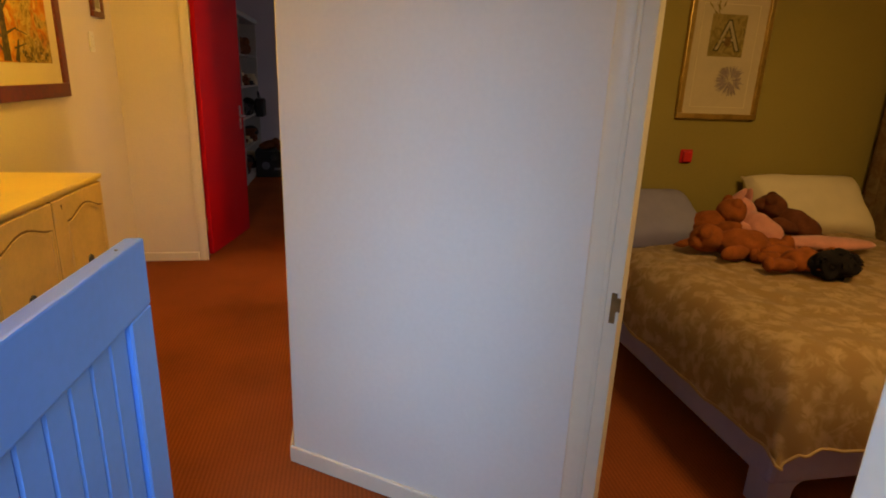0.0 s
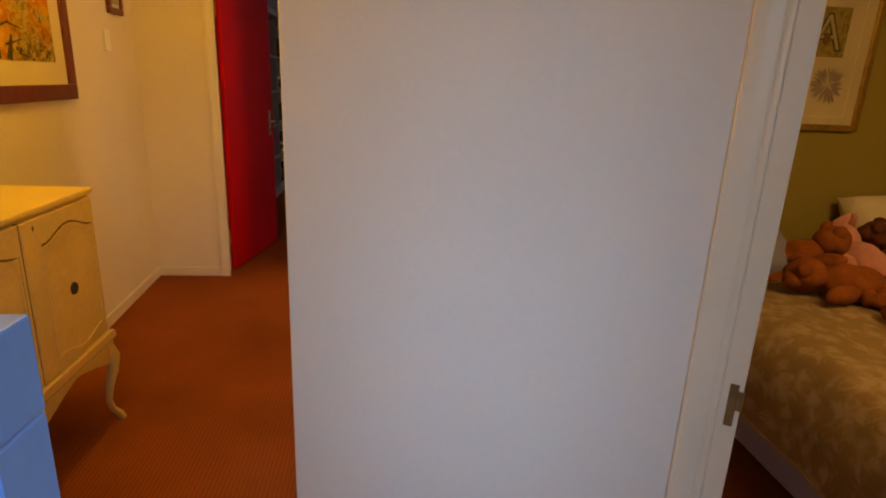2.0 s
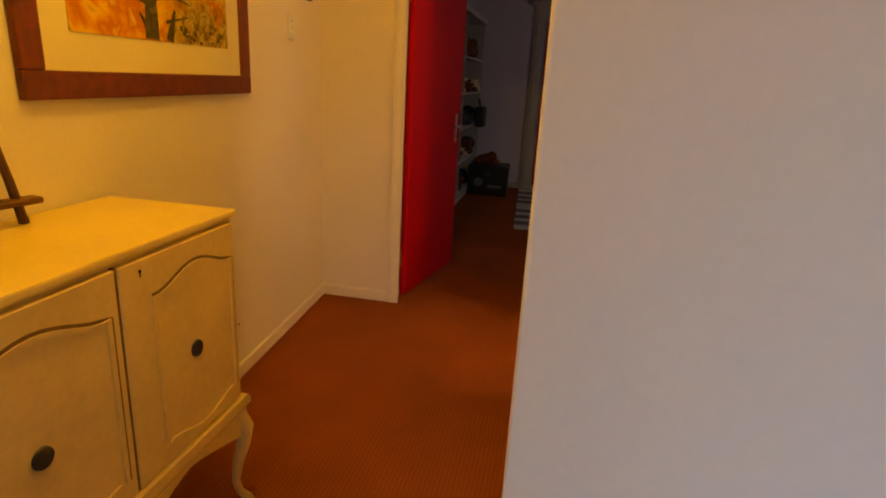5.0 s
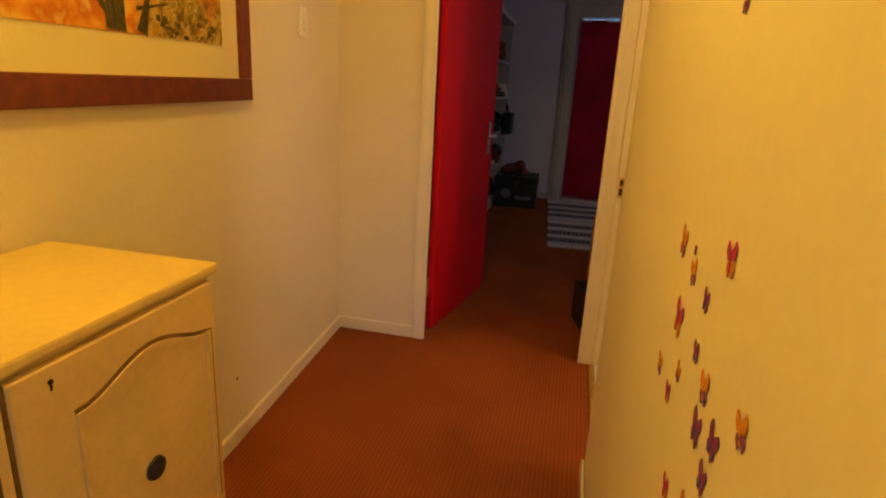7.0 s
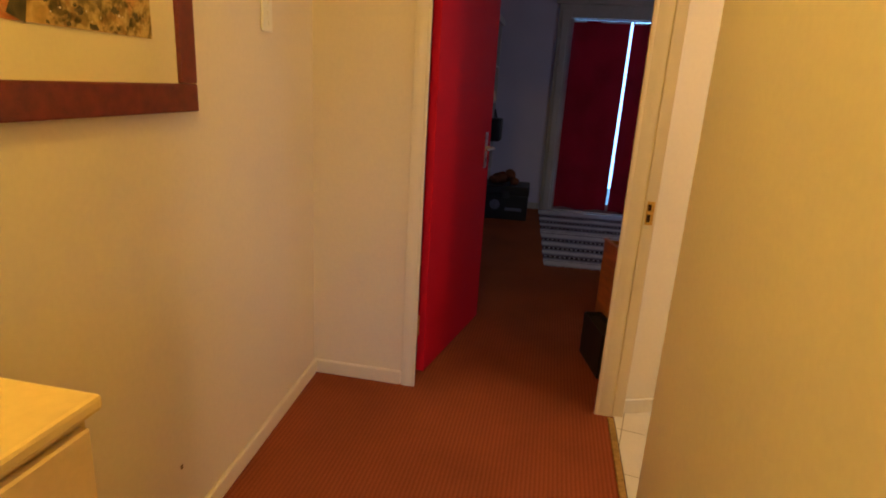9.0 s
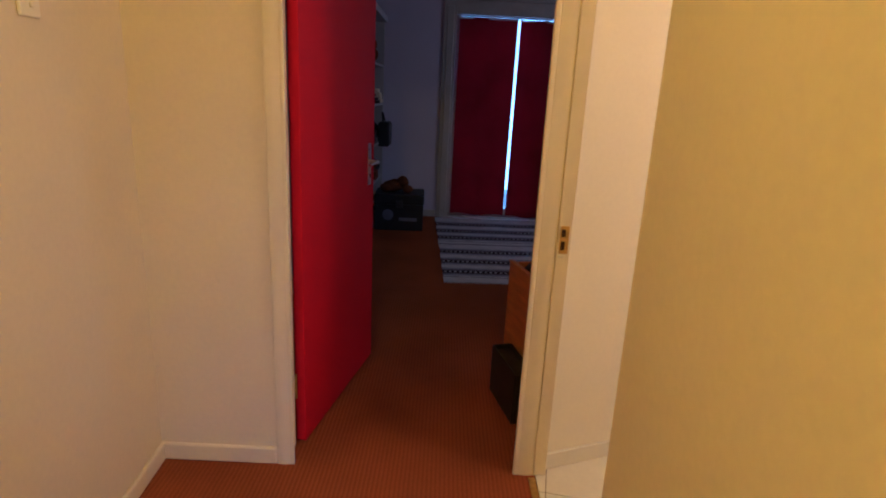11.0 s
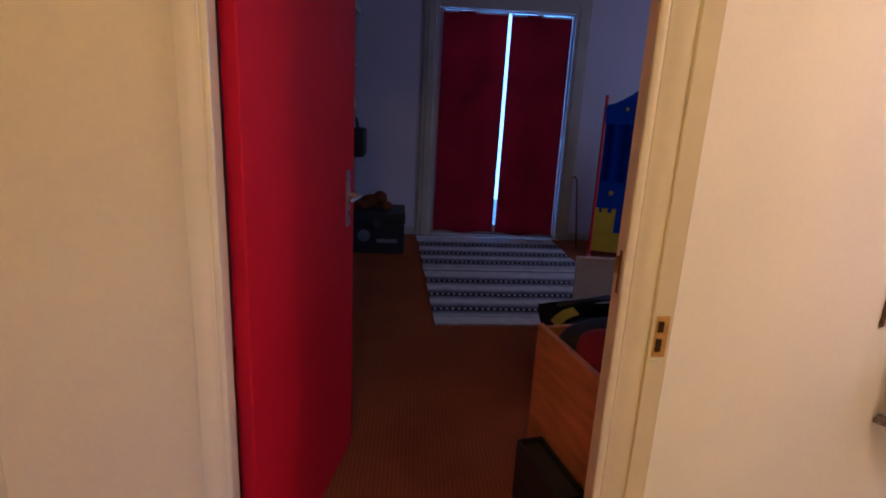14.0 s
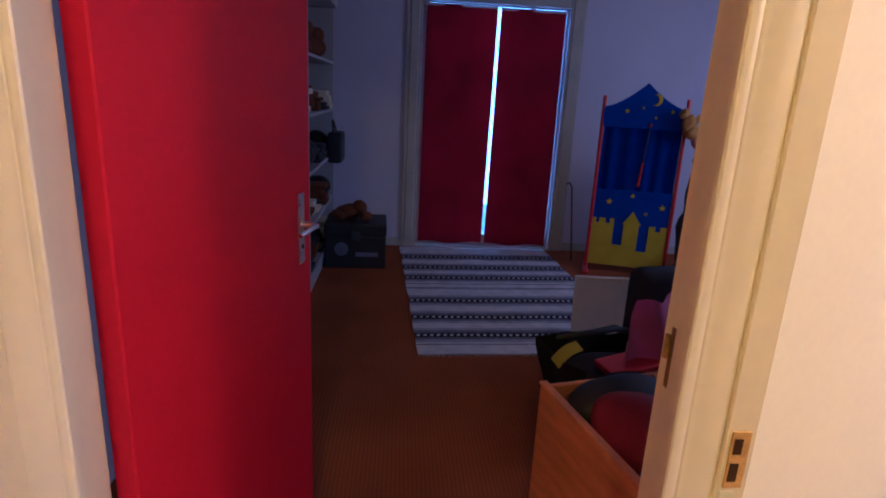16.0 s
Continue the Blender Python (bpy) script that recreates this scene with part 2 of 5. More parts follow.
PEWTER = surface("dull_pewter", (0.26, 0.24, 0.22), 0.4, 0.8, 0.2, 60, 160, 0.2, 0.5)
AGEDBRASS = surface("aged_yellow_brass", (0.70, 0.45, 0.10), 0.45, 0.5, 0.15, 40, 160, 0.1, 0.5)
VOID = surface("mortice_dark", (0.05, 0.025, 0.012), 0.9, 0, 0.1, 30, 90, 0.1, 0.1)
PLASTIC = surface("ivory_plastic", (0.86, 0.82, 0.72), 0.35, 0, 0.03, 9, 60, 0.02, 0.5)
BLACKP = surface("black_plastic", (0.022, 0.022, 0.028), 0.5, 0, 0.15, 12, 80, 0.06, 0.4)
CURTRED = surface("red_curtain_cloth", (0.27, 0.010, 0.030), 0.95, 0, 0.12, 3, 320, 0.12, 0.1, sheen=0.2)
DAMASK = damask_material()
HEM = surface("tan_hem_cloth", (0.44, 0.30, 0.15), 0.9, 0, 0.1, 9, 160, 0.15, 0.1)
VALANCE = surface("lilac_valance_cloth", (0.34, 0.31, 0.46), 0.95, 0, 0.1, 4, 240, 0.1, 0.1)
SHEET = surface("white_cotton", (0.74, 0.62, 0.42), 0.9, 0, 0.05, 5, 260, 0.1, 0.15)
GREYCOT = surface("blue_grey_cotton", (0.25, 0.23, 0.33), 0.9, 0, 0.07, 5, 260, 0.1, 0.15)
FURTAN = surface("tan_plush", (0.30, 0.085, 0.022), 1.0, 0, 0.22, 12, 160, 0.6, 0.05, sheen=0.03)
FURBROWN = surface("dark_brown_plush", (0.15, 0.050, 0.022), 1.0, 0, 0.22, 12, 160, 0.6, 0.05, sheen=0.03)
FURPINK = surface("pink_plush", (0.66, 0.28, 0.22), 1.0, 0, 0.12, 12, 160, 0.5, 0.05, sheen=0.5)
FURGOLD = surface("golden_plush", (0.50, 0.24, 0.06), 1.0, 0, 0.22, 14, 160, 0.6, 0.05, sheen=0.1)
FURBLACK = surface("black_plush", (0.02, 0.016, 0.016), 1.0, 0, 0.2, 12, 160, 0.6, 0.05)
REDPL = surface("red_plastic", (0.60, 0.02, 0.025), 0.35, 0, 0.06, 9, 60, 0.03, 0.5)
PINKPL = surface("pink_nylon", (0.70, 0.17, 0.34), 0.6, 0, 0.1, 6, 200, 0.1, 0.3)
REDNY = surface("dark_red_nylon", (0.24, 0.012, 0.022), 0.65, 0, 0.15, 6, 200, 0.15, 0.3)
YELLOW = surface("yellow_felt", (0.62, 0.46, 0.02), 0.9, 0, 0.08, 7, 220, 0.12, 0.1)
NAVY = surface("royal_blue_felt", (0.020, 0.06, 0.36), 0.9, 0, 0.10, 7, 220, 0.12, 0.1)
WHITEPL = surface("white_laminate", (0.72, 0.70, 0.68), 0.45, 0, 0.05, 6, 60, 0.03, 0.4)
# white shelves, their shade in the dim room carried by a darker colour
DIMSHELF = surface("dimmed_white_shelf_paint", (0.42, 0.40, 0.39), 0.6, 0, 0.06, 6, 60, 0.03, 0.3)
GREYFAB = surface("charcoal_fabric", (0.05, 0.045, 0.05), 0.95, 0, 0.15, 9, 200, 0.2, 0.1)
BASINW = surface("white_vitreous_china", (0.84, 0.83, 0.80), 0.12, 0, 0.02, 5, 50, 0.01, 0.6)
SPLASH = surface("grey_stone_tile", (0.44, 0.38, 0.31), 0.4, 0, 0.1, 10, 80, 0.05, 0.4)
LEATHER = surface("black_leatherette", (0.012, 0.011, 0.013), 0.5, 0, 0.2, 20, 140, 0.2, 0.4)
RUGW = surface("rug_pale_wool", (0.60, 0.56, 0.57), 0.98, 0, 0.12, 12, 200, 0.4, 0.05)
RUGG = surface("rug_grey_wool", (0.17, 0.16, 0.20), 0.98, 0, 0.15, 12, 200, 0.4, 0.05)
RUGM = surface("rug_mid_wool", (0.36, 0.34, 0.38), 0.98, 0, 0.15, 12, 200, 0.4, 0.05)
RUGB = surface("rug_black_wool", (0.028, 0.026, 0.036), 0.98, 0, 0.2, 12, 200, 0.4, 0.05)
CURTPAT = watercolour_material("bedroom_curtain_print", [(0.24, 0.13, 0.05), (0.42, 0.28, 0.13), (0.30, 0.16, 0.06), (0.52, 0.38, 0.2)], 9)
LANDSCAPE = painting_material()
OLIVEWASH = watercolour_material("olive_wash", [(0.16, 0.12, 0.03), (0.36, 0.26, 0.08), (0.22, 0.16, 0.04), (0.46, 0.33, 0.10)], 14)
PRINTSAGE = surface("sage_print_ink", (0.46, 0.37, 0.20), 0.85, 0, 0.10, 30, 100, 0.02, 0.2)
PRINTPAPER = surface("aged_print_paper", (0.60, 0.49, 0.31), 0.85, 0, 0.05, 5, 100, 0.02, 0.2)
INKDARK = watercolour_material("dark_green_wash", [(0.035, 0.030, 0.014), (0.11, 0.085, 0.030), (0.05, 0.042, 0.018), (0.20, 0.14, 0.04)], 16)
INKGREEN = watercolour_material("sage_wash", [(0.30, 0.29, 0.13), (0.40, 0.37, 0.20), (0.34, 0.32, 0.16)], 12)
INKMAUVE = watercolour_material("mauve_wash", [(0.22, 0.16, 0.14), (0.34, 0.26, 0.22), (0.26, 0.19, 0.17)], 30)
PURPLE = watercolour_material("purple_sticker", [(0.30, 0.03, 0.10), (0.20, 0.03, 0.22), (0.32, 0.06, 0.30), (0.10, 0.10, 0.34), (0.16, 0.26, 0.42)], 75)
ORANGE = watercolour_material("orange_sticker", [(0.40, 0.06, 0.05), (0.60, 0.20, 0.02), (0.72, 0.36, 0.03), (0.55, 0.10, 0.05), (0.30, 0.08, 0.22)], 75)
CRIMSON = watercolour_material("crimson_sticker", [(0.16, 0.20, 0.36), (0.40, 0.03, 0.20), (0.55, 0.02, 0.12), (0.55, 0.07, 0.05)], 75)
BOARDCARD = surface("off_white_board", (0.74, 0.67, 0.58), 0.6, 0, 0.06, 5, 60, 0.03, 0.3)
OUTDOOR = surface("pale_paving", (0.42, 0.42, 0.44), 0.9, 0, 0.15, 2, 40, 0.2, 0.2)
GLASS = glass_material()


# ---- mesh helpers ----
def box(bm, lo, hi, bevel=0.0, seg=1, turn=None):
    lo, hi = Vector(lo), Vector(hi)
    r = bmesh.ops.create_cube(bm, size=1)
    m = Matrix.Translation((lo + hi) / 2) @ Matrix.Diagonal((*(hi - lo), 1))
    bmesh.ops.transform(bm, matrix=m, verts=r["verts"])
    vs = r["verts"]
    if bevel:
        es = list({e for v in vs for e in v.link_edges})
        b = bmesh.ops.bevel(bm, geom=es, offset=bevel, segments=seg, affect="EDGES", profile=0.6)
        vs = list({v for f in b["faces"] for v in f.verts} | {v for v in vs if v.is_valid})
    if turn is not None:
        bmesh.ops.transform(bm, matrix=turn, verts=vs)
    return vs


def rod(bm, a, b, r0, r1=None, seg=12):
    a, b = Vector(a), Vector(b)
    r1 = r0 if r1 is None else r1
    r = bmesh.ops.create_cone(bm, cap_ends=True, segments=seg, radius1=r0, radius2=r1, depth=(b - a).length)
    m = Matrix.Translation((a + b) / 2) @ (b - a).to_track_quat("Z", "Y").to_matrix().to_4x4()
    bmesh.ops.transform(bm, matrix=m, verts=r["verts"])
    return r["verts"]


def blob(bm, c, r, turn=(0, 0, 0), sub=3, rough=0.0, freq=14):
    """A rounded lump: an ellipsoid, its skin roughened."""
    q = bmesh.ops.create_icosphere(bm, subdivisions=sub, radius=1)
    m = pose(*c, *turn) @ Matrix.Diagonal((*r, 1))
    for v in q["verts"]:
        p = m @ v.co
        if rough:
            p += (m.to_3x3() @ v.co).normalized() * noise.noise(p * freq) * rough
        v.co = p
    return q["verts"]


def prism(bm, outline, depth, m=None):
    """An outline in x and z, pushed back along y by depth."""
    a = [bm.verts.new((x, 0, z)) for x, z in outline]
    b = [bm.verts.new((x, depth, z)) for x, z in outline]
    n = len(a)
    bm.faces.new(a)
    bm.faces.new(b[::-1])
    for i in range(n):
        bm.faces.new((a[i], b[i], b[(i + 1) % n], a[(i + 1) % n]))
    if m is not None:
        bmesh.ops.transform(bm, matrix=m, verts=a + b)
    return a + b


def sweep(bm, pts, radii, seg=10):
    """A tube through pts, with a radius at each; the ends closed."""
    rings, q, last = [], None, None
    for i, (p, r) in enumerate(zip(pts, radii)):
        d = (Vector(pts[min(i + 1, len(pts) - 1)]) - Vector(pts[max(i - 1, 0)])).normalized()
        q = d.to_track_quat("Z", "Y") if q is None else last.rotation_difference(d) @ q
        last = d
        rings.append([bm.verts.new(Vector(p) + q @ Vector((r * math.cos(a), r * math.sin(a), 0))) for a in [2 * math.pi * k / seg for k in range(seg)]])
    for A, B in zip(rings, rings[1:]):
        for k in range(seg):
            bm.faces.new((A[k], A[(k + 1) % seg], B[(k + 1) % seg], B[k]))
    bm.faces.new(rings[0][::-1])
    bm.faces.new(rings[-1])


def sheet(bm, nx, ny, f):
    """A grid of points f(u, v)."""
    g = [[bm.verts.new(f(i / nx, j / ny)) for j in range(ny + 1)] for i in range(nx + 1)]
    for i in range(nx):
        for j in range(ny):
            bm.faces.new((g[i][j], g[i + 1][j], g[i + 1][j + 1], g[i][j + 1]))


def mesh(name, bm, material, smooth=False, angle=35):
    bmesh.ops.recalc_face_normals(bm, faces=bm.faces[:])
    me = bpy.data.meshes.new(name)
    bm.to_mesh(me)
    bm.free()
    me.materials.append(material)
    if smooth:
        me.shade_smooth()
        me.set_sharp_from_angle(angle=radians(angle))
    return me


def part(name, bm, material, parent, label="", smooth=False):
    ob = new(name, mesh(name, bm, material, smooth))
    ob.parent = parent
    if label:
        ob["label"] = label
    return ob


def solo(name, bm, material, label, category, kind="", group="", smooth=False, m=None):
    ob = new(name, mesh(name, bm, material, smooth))
    if m is not None:
        ob.matrix_world = m
    return tagged(ob, label, category, group, kind)


def thing(name, m, label, category, group="", kind=""):
    ob = new(name)
    ob.empty_display_size = 0.05
    ob.matrix_world = m
    return tagged(ob, label, category, group, kind)


def B(*boxes):
    """A bmesh of boxes (lo, hi, bevel)."""
    bm = bmesh.new()
    for b in boxes:
        box(bm, *b)
    return bm


# ---- the plan ----
H = 2.60
YE = 4.515            # the end wall's face
LEFT = pose(-1.122, YE, 0, 0, 0, 90 + 3.15)      # along the left wall towards the entrance is -x here
DIAG = pose(0.230, 1.985, 0, 0, 0, -34.2)        # along x: the slanting wall, from its corner to the bedroom door
BATH = pose(0.285, 4.530, 0, 0, 0, 21.5)         # the bathroom's slanting wall


def left_wall_x(y):
    return -1.122 + 0.055 * (YE - y)


# floors
solo("floor", B(((-1.6, -0.2, -0.06), (4.6, 9.2, 0.0))), CARPET, "ribbed rust-brown corded carpet running through hall and rooms", "carpet", "structure")
solo("ground", B(((-30, -30, -0.30), (30, 60, -0.08))), OUTDOOR, "pale paving outside the house", "ground", "structure")
# ceiling
solo("ceiling", B(((-1.8, 0.2, H), (4.8, 9.3, H + 0.1))), CEIL, "plain white plaster ceiling", "ceiling", "structure")

# hall, left
bm = B(((-4.25, 0.0, 0.0), (0.0, 0.12, H)))
solo("wall_west", bm, CREAMWALL, "cream painted plaster wall behind the sideboard", "wall", "structure", m=LEFT)
bm = B(((-4.25, -0.018, 0.0), (0.0, -0.001, 0.068), 0.005))
solo("baseboard_west", bm, TRIM, "low cream-painted skirting board", "skirting", "structure", m=LEFT)

# end wall with the opening of the red door
bm = B(((-1.5, YE, 0), (-0.670, YE + 0.11, H)), ((0.242, YE, 0), (0.30, YE + 0.11, H)), ((-0.670, YE, 2.06), (0.242, YE + 0.11, H)))
solo("wall_end", bm, CREAMWALL, "cream plaster wall round the red door", "wall", "structure")
bm = B(((-1.108, YE - 0.018, 0.0), (-0.691, YE - 0.001, 0.068), 0.005))
solo("baseboard_end", bm, TRIM, "low cream-painted skirting board", "skirting", "structure")

# butterfly wall between hall and bedroom
bm = B(((0.218, 2.0015, 0), (0.325, 3.60, H)), ((0.218, 3.60, 2.06), (0.325, 4.515, H)))
solo("wall_east", bm, EASTWALL, "cream plaster wall dotted with butterfly stickers", "wall", "structure")
bm = B(((0.204, 1.9857, 0.0), (0.217, 3.598, 0.068), 0.004))
solo("baseboard_east", bm, TRIM, "low cream-painted skirting board", "skirting", "structure")

# slanting wall with the bedroom's doorway
bm = B(((-0.006, 0.0, 0), (1.088, 0.11, H)), ((1.088, 0.0, 2.06), (1.90, 0.11, H)), ((1.90, 0.0, 0), (2.45, 0.11, H)))
solo("wall_slanting", bm, WALL, "white plaster wall set at a slant beside the bedroom doorway", "wall", "structure", m=DIAG)
bm = B(((-0.0219, -0.014, 0.0), (0.990, -0.001, 0.068), 0.004))
solo("baseboard_slanting", bm, TRIM, "low white-painted skirting board", "skirting", "structure", m=DIAG)

# the rounded plaster corner where the two walls meet
bm = bmesh.new()
tip, r = Vector((0.218, 1.993)), 0.016
n0, n1 = Vector((-1, 0)), Vector((-math.sin(radians(34.2)), -math.cos(radians(34.2))))
mid = tip - (n0 + n1).normalized() * (r / math.cos(radians(27.9)))
ring_pts = [mid + r * Vector((math.cos(a), math.sin(a))) for a in [math.pi + radians(55.8) * k / 8 for k in range(9)]]
ring_pts += [Vector((0.29, 1.995)), Vector((0.29, 2.06)), Vector((0.222, 2.06))]
lo = [bm.verts.new((p.x, p.y, 0)) for p in ring_pts]
hi = [bm.verts.new((p.x, p.y, H)) for p in ring_pts]
for k in range(len(lo)):
    j = (k + 1) % len(lo)
    bm.faces.new((lo[k], lo[j], hi[j], hi[k]))
bm.faces.new(lo[::-1])
bm.faces.new(hi)
solo("wall_corner", bm, WALL, "rounded white plaster corner", "wall", "structure", smooth=True)

# entrance wall and its open doorway
bm = B(((-1.3, 0.25, 0), (-0.04, 0.37, H)), ((0.815, 0.25, 0), (2.40, 0.37, H)), ((-0.04, 0.25, 2.08), (0.815, 0.37, H)))
solo("wall_entrance", bm, WALL, "white plaster wall round the open entrance", "wall", "structure")

# bedroom
bm = B(((0.325, 3.42, 0), (4.3, 3.52, H)))
solo("wall_bedroom_north", bm, OLIVE, "olive green painted bedroom wall", "wall", "structure")
bm = B(((4.3, 0.25, 0), (4.4, 3.52, H)))
solo("wall_bedroom_east", bm, OLIVE, "olive green painted bedroom wall", "wall", "structure")
bm = B(((2.40, 0.25, 0), (4.3, 0.37, H)))
solo("wall_bedroom_south", bm, OLIVE, "olive green painted bedroom wall", "wall", "structure")

# bathroom
bm = B(((0.0, 0.0, 0), (2.3, 0.10, H)))
solo("wall_bathroom_north", bm, EASTWALL, "cream plaster bathroom wall", "wall", "structure", m=BATH)
bm = B(((2.40, 3.52, 0), (2.50, 5.45, H)))
solo("wall_bathroom_east", bm, WALL, "white plaster bathroom wall", "wall", "structure")
bm = B(((0.02, -0.013, 0.006), (2.2, -0.001, 0.075), 0.003))
solo("baseboard_bathroom", bm, TILE, "glazed cream tile skirting", "skirting", "structure", m=BATH)

# far room
WY = 8.985
bm = B(((-1.35, WY, 0), (-0.06, WY + 0.14, H)), ((1.20, WY, 0), (3.9, WY + 0.14, H)), ((-0.06, WY, 2.14), (1.20, WY + 0.14, H)))
solo("wall_far", bm, LILAC, "lilac painted wall round the glazed doors", "wall", "structure")
bm = B(((-1.30, 4.625, 0), (-1.20, WY, H)))
solo("wall_far_west", bm, LILAC, "lilac painted wall behind the shelves", "wall", "structure")
bm = B(((3.8, 4.625, 0), (3.9, WY, H)))
solo("wall_far_east", bm, LILAC, "lilac painted wall", "wall", "structure")
bm = B(((2.30, 5.36, 0), (3.8, 5.46, H)))
solo("wall_far_south", bm, LILAC, "lilac painted wall", "wall", "structure")
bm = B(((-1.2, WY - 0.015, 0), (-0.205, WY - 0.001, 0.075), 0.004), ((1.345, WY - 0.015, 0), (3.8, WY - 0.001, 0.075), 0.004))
solo("baseboard_far", bm, DIMTRIM, "white-painted skirting board", "skirting", "structure")


# ---- door frames ----
def architrave(bm, x0, x1, y, z0, z1, thick=0.016):
    """A moulded upright: soft ogee across its width, a small bead at the inner edge x1."""
    w = x1 - x0
    prof = [(0.0, 0.001), (0.0, 0.68), (0.03, 0.80)]
    prof += [(0.05 + 0.66 * k / 10, 0.84 + 0.16 * math.sin(math.pi * (0.12 + 0.80 * k / 10)) ** 2) for k in range(11)]
    prof += [(0.74, 0.86), (0.77, 0.78), (0.80, 0.85), (0.90, 0.87), (0.97, 0.82), (1.0, 0.66), (1.0, 0.001)]
    lo = [bm.verts.new((x0 + u * w, y - thick * v, z0)) for u, v in prof]
    hi = [bm.verts.new((x0 + u * w, y - thick * v, z1)) for u, v in prof]
    n = len(prof)
    for k in range(n):
        bm.faces.new((lo[k], lo[(k + 1) % n], hi[(k + 1) % n], hi[k]))
    bm.faces.new(lo[::-1])
    bm.faces.new(hi)


# red door's frame
fr = thing("door_frame", pose(0, 0, 0), "cream-painted moulded wooden door frame", "door frame", kind="structure")
bm = bmesh.new()
architrave(bm, -0.690, -0.626, YE, 0, 2.12)
part("architrave", bm, TRIM, fr, smooth=True)
bm = bmesh.new()
architrave(bm, 0.268, 0.192, YE, 0, 2.12)
part("architrave", bm, TRIM, fr, smooth=True)
part("head_trim", B(((-0.70, YE - 0.016, 2.05), (0.268, YE - 0.001, 2.12), 0.004)), TRIM, fr)
part("jamb", B(((-0.670, YE - 0.004, 0), (-0.651, YE + 0.113, 2.06), 0.002)), TRIM, fr)
jr = part("jamb", B(((0.219, YE - 0.004, 0), (0.242, YE + 0.113, 2.06), 0.002)), TRIM, fr)
part("strike_plate", B(((0.2170, YE + 0.076, 0.975), (0.2192, YE + 0.087, 1.075), 0.001)), WORN, fr, "worn brown strike plate")
part("strike_lip", B(((0.212, YE + 0.088, 1.02), (0.219, YE + 0.096, 1.06), 0.001)), BRASS, fr)

# bathroom door's frame: the closing jamb faces the hall
bf = thing("door_frame", pose(0, 0, 0), "cream-painted bathroom door jamb with an empty brass strike", "door frame", kind="structure")
part("jamb", B(((0.2655, YE - 0.018, 0), (0.314, YE + 0.030, 2.06), 0.003)), TRIM, bf)
sp = part("strike_plate", B(((0.275, YE - 0.0205, 0.868), (0.304, YE - 0.0175, 0.962), 0.0012)), AGEDBRASS, bf, "worn brass strike plate with two holes")
part("bolt_hole", B(((0.279, YE - 0.0215, 0.925), (0.292, YE - 0.0204, 0.950))), VOID, sp)
part("bolt_hole", B(((0.279, YE - 0.0215, 0.880), (0.292, YE - 0.0204, 0.910))), VOID, sp)
part("paint_chip", B(((0.273, YE - 0.0195, 0.852), (0.294, YE - 0.0175, 0.862), 0.0008)), PAPER, bf)
part("jamb", B(((0.2185, 3.6005, 0), (0.33, 3.616, 2.06), 0.006, 2)), EASTWALL, bf)
part("head_trim", B(((0.235, 3.619, 2.03), (0.33, YE - 0.019, 2.06), 0.003)), TRIM, bf)
part("threshold_strip", B(((0.246, 3.619, 0.0), (0.274, YE - 0.031, 0.007), 0.003)), BRASS, bf, "dull brass carpet edging strip")

# bedroom door's frame
df = thing("door_frame", DIAG, "white-painted moulded bedroom door frame", "door frame", kind="structure")
bm = bmesh.new()
architrave(bm, 0.994, 1.054, 0.0, 0, 2.12, thick=0.013)
part("architrave", bm, TRIM, df, smooth=True)
part("jamb", B(((1.054, -0.010, 0), (1.090, 0.115, 2.06), 0.002)), TRIM, df)
part("jamb", B(((1.885, -0.012, 0), (1.92, 0.115, 2.06), 0.002)), TRIM, df)
bm = bmesh.new()
architrave(bm, 1.99, 1.92, 0.0, 0, 2.12)
part("architrave", bm, TRIM, df, smooth=True)
part("head_trim", B(((0.994, -0.016, 2.05), (1.99, -0.001, 2.12), 0.003)), TRIM, df)
st = part("strike_plate", B(((1.067, -0.0125, 0.815), (1.082, -0.0095, 0.900), 0.001)), WORN, df, "dark tarnished strike plate with a bent lip")
part("strike_lip", B(((1.080, -0.015, 0.850), (1.092, -0.010, 0.888), 0.001)), WORN, st)

# entrance frame
ef = thing("door_frame", pose(0, 0, 0), "white-painted entrance door frame", "door frame", kind="structure")
part("jamb", B(((0.784, 0.245, 0), (0.8145, 0.372, 2.08), 0.004)), WALL, ef)
part("jamb", B(((-0.06, 0.245, 0), (-0.03, 0.375, 2.08), 0.004)), WALL, ef)


# ---- red door ----
def lever_handle(parent, x, z, side):
    """A long plate, a neck and a curved lever, on the face y = 0 of a leaf."""
    hp = part("handle_plate", B(((x - 0.020, -0.006, z - 0.11), (x + 0.020, -0.0005, z + 0.085), 0.004)), CHROME, parent, "polished chrome handle plate")
    bm = bmesh.new()
    rod(bm, (x, -0.006, z), (x, -0.046, z), 0.010, 0.009, 14)
    sweep(bm, [(x, -0.046, z), (x - side * 0.03, -0.050, z + 0.004), (x - side * 0.07, -0.050, z + 0.003), (x - side * 0.115, -0.044, z - 0.002)], [0.008, 0.008, 0.007, 0.006])
    part("lever", bm, CHROME, hp, smooth=True)
    bm = bmesh.new()
    rod(bm, (x, -0.0075, z - 0.062), (x, -0.0045, z - 0.062), 0.007, 0.007, 12)
    part("keyhole", bm, VOID, hp)


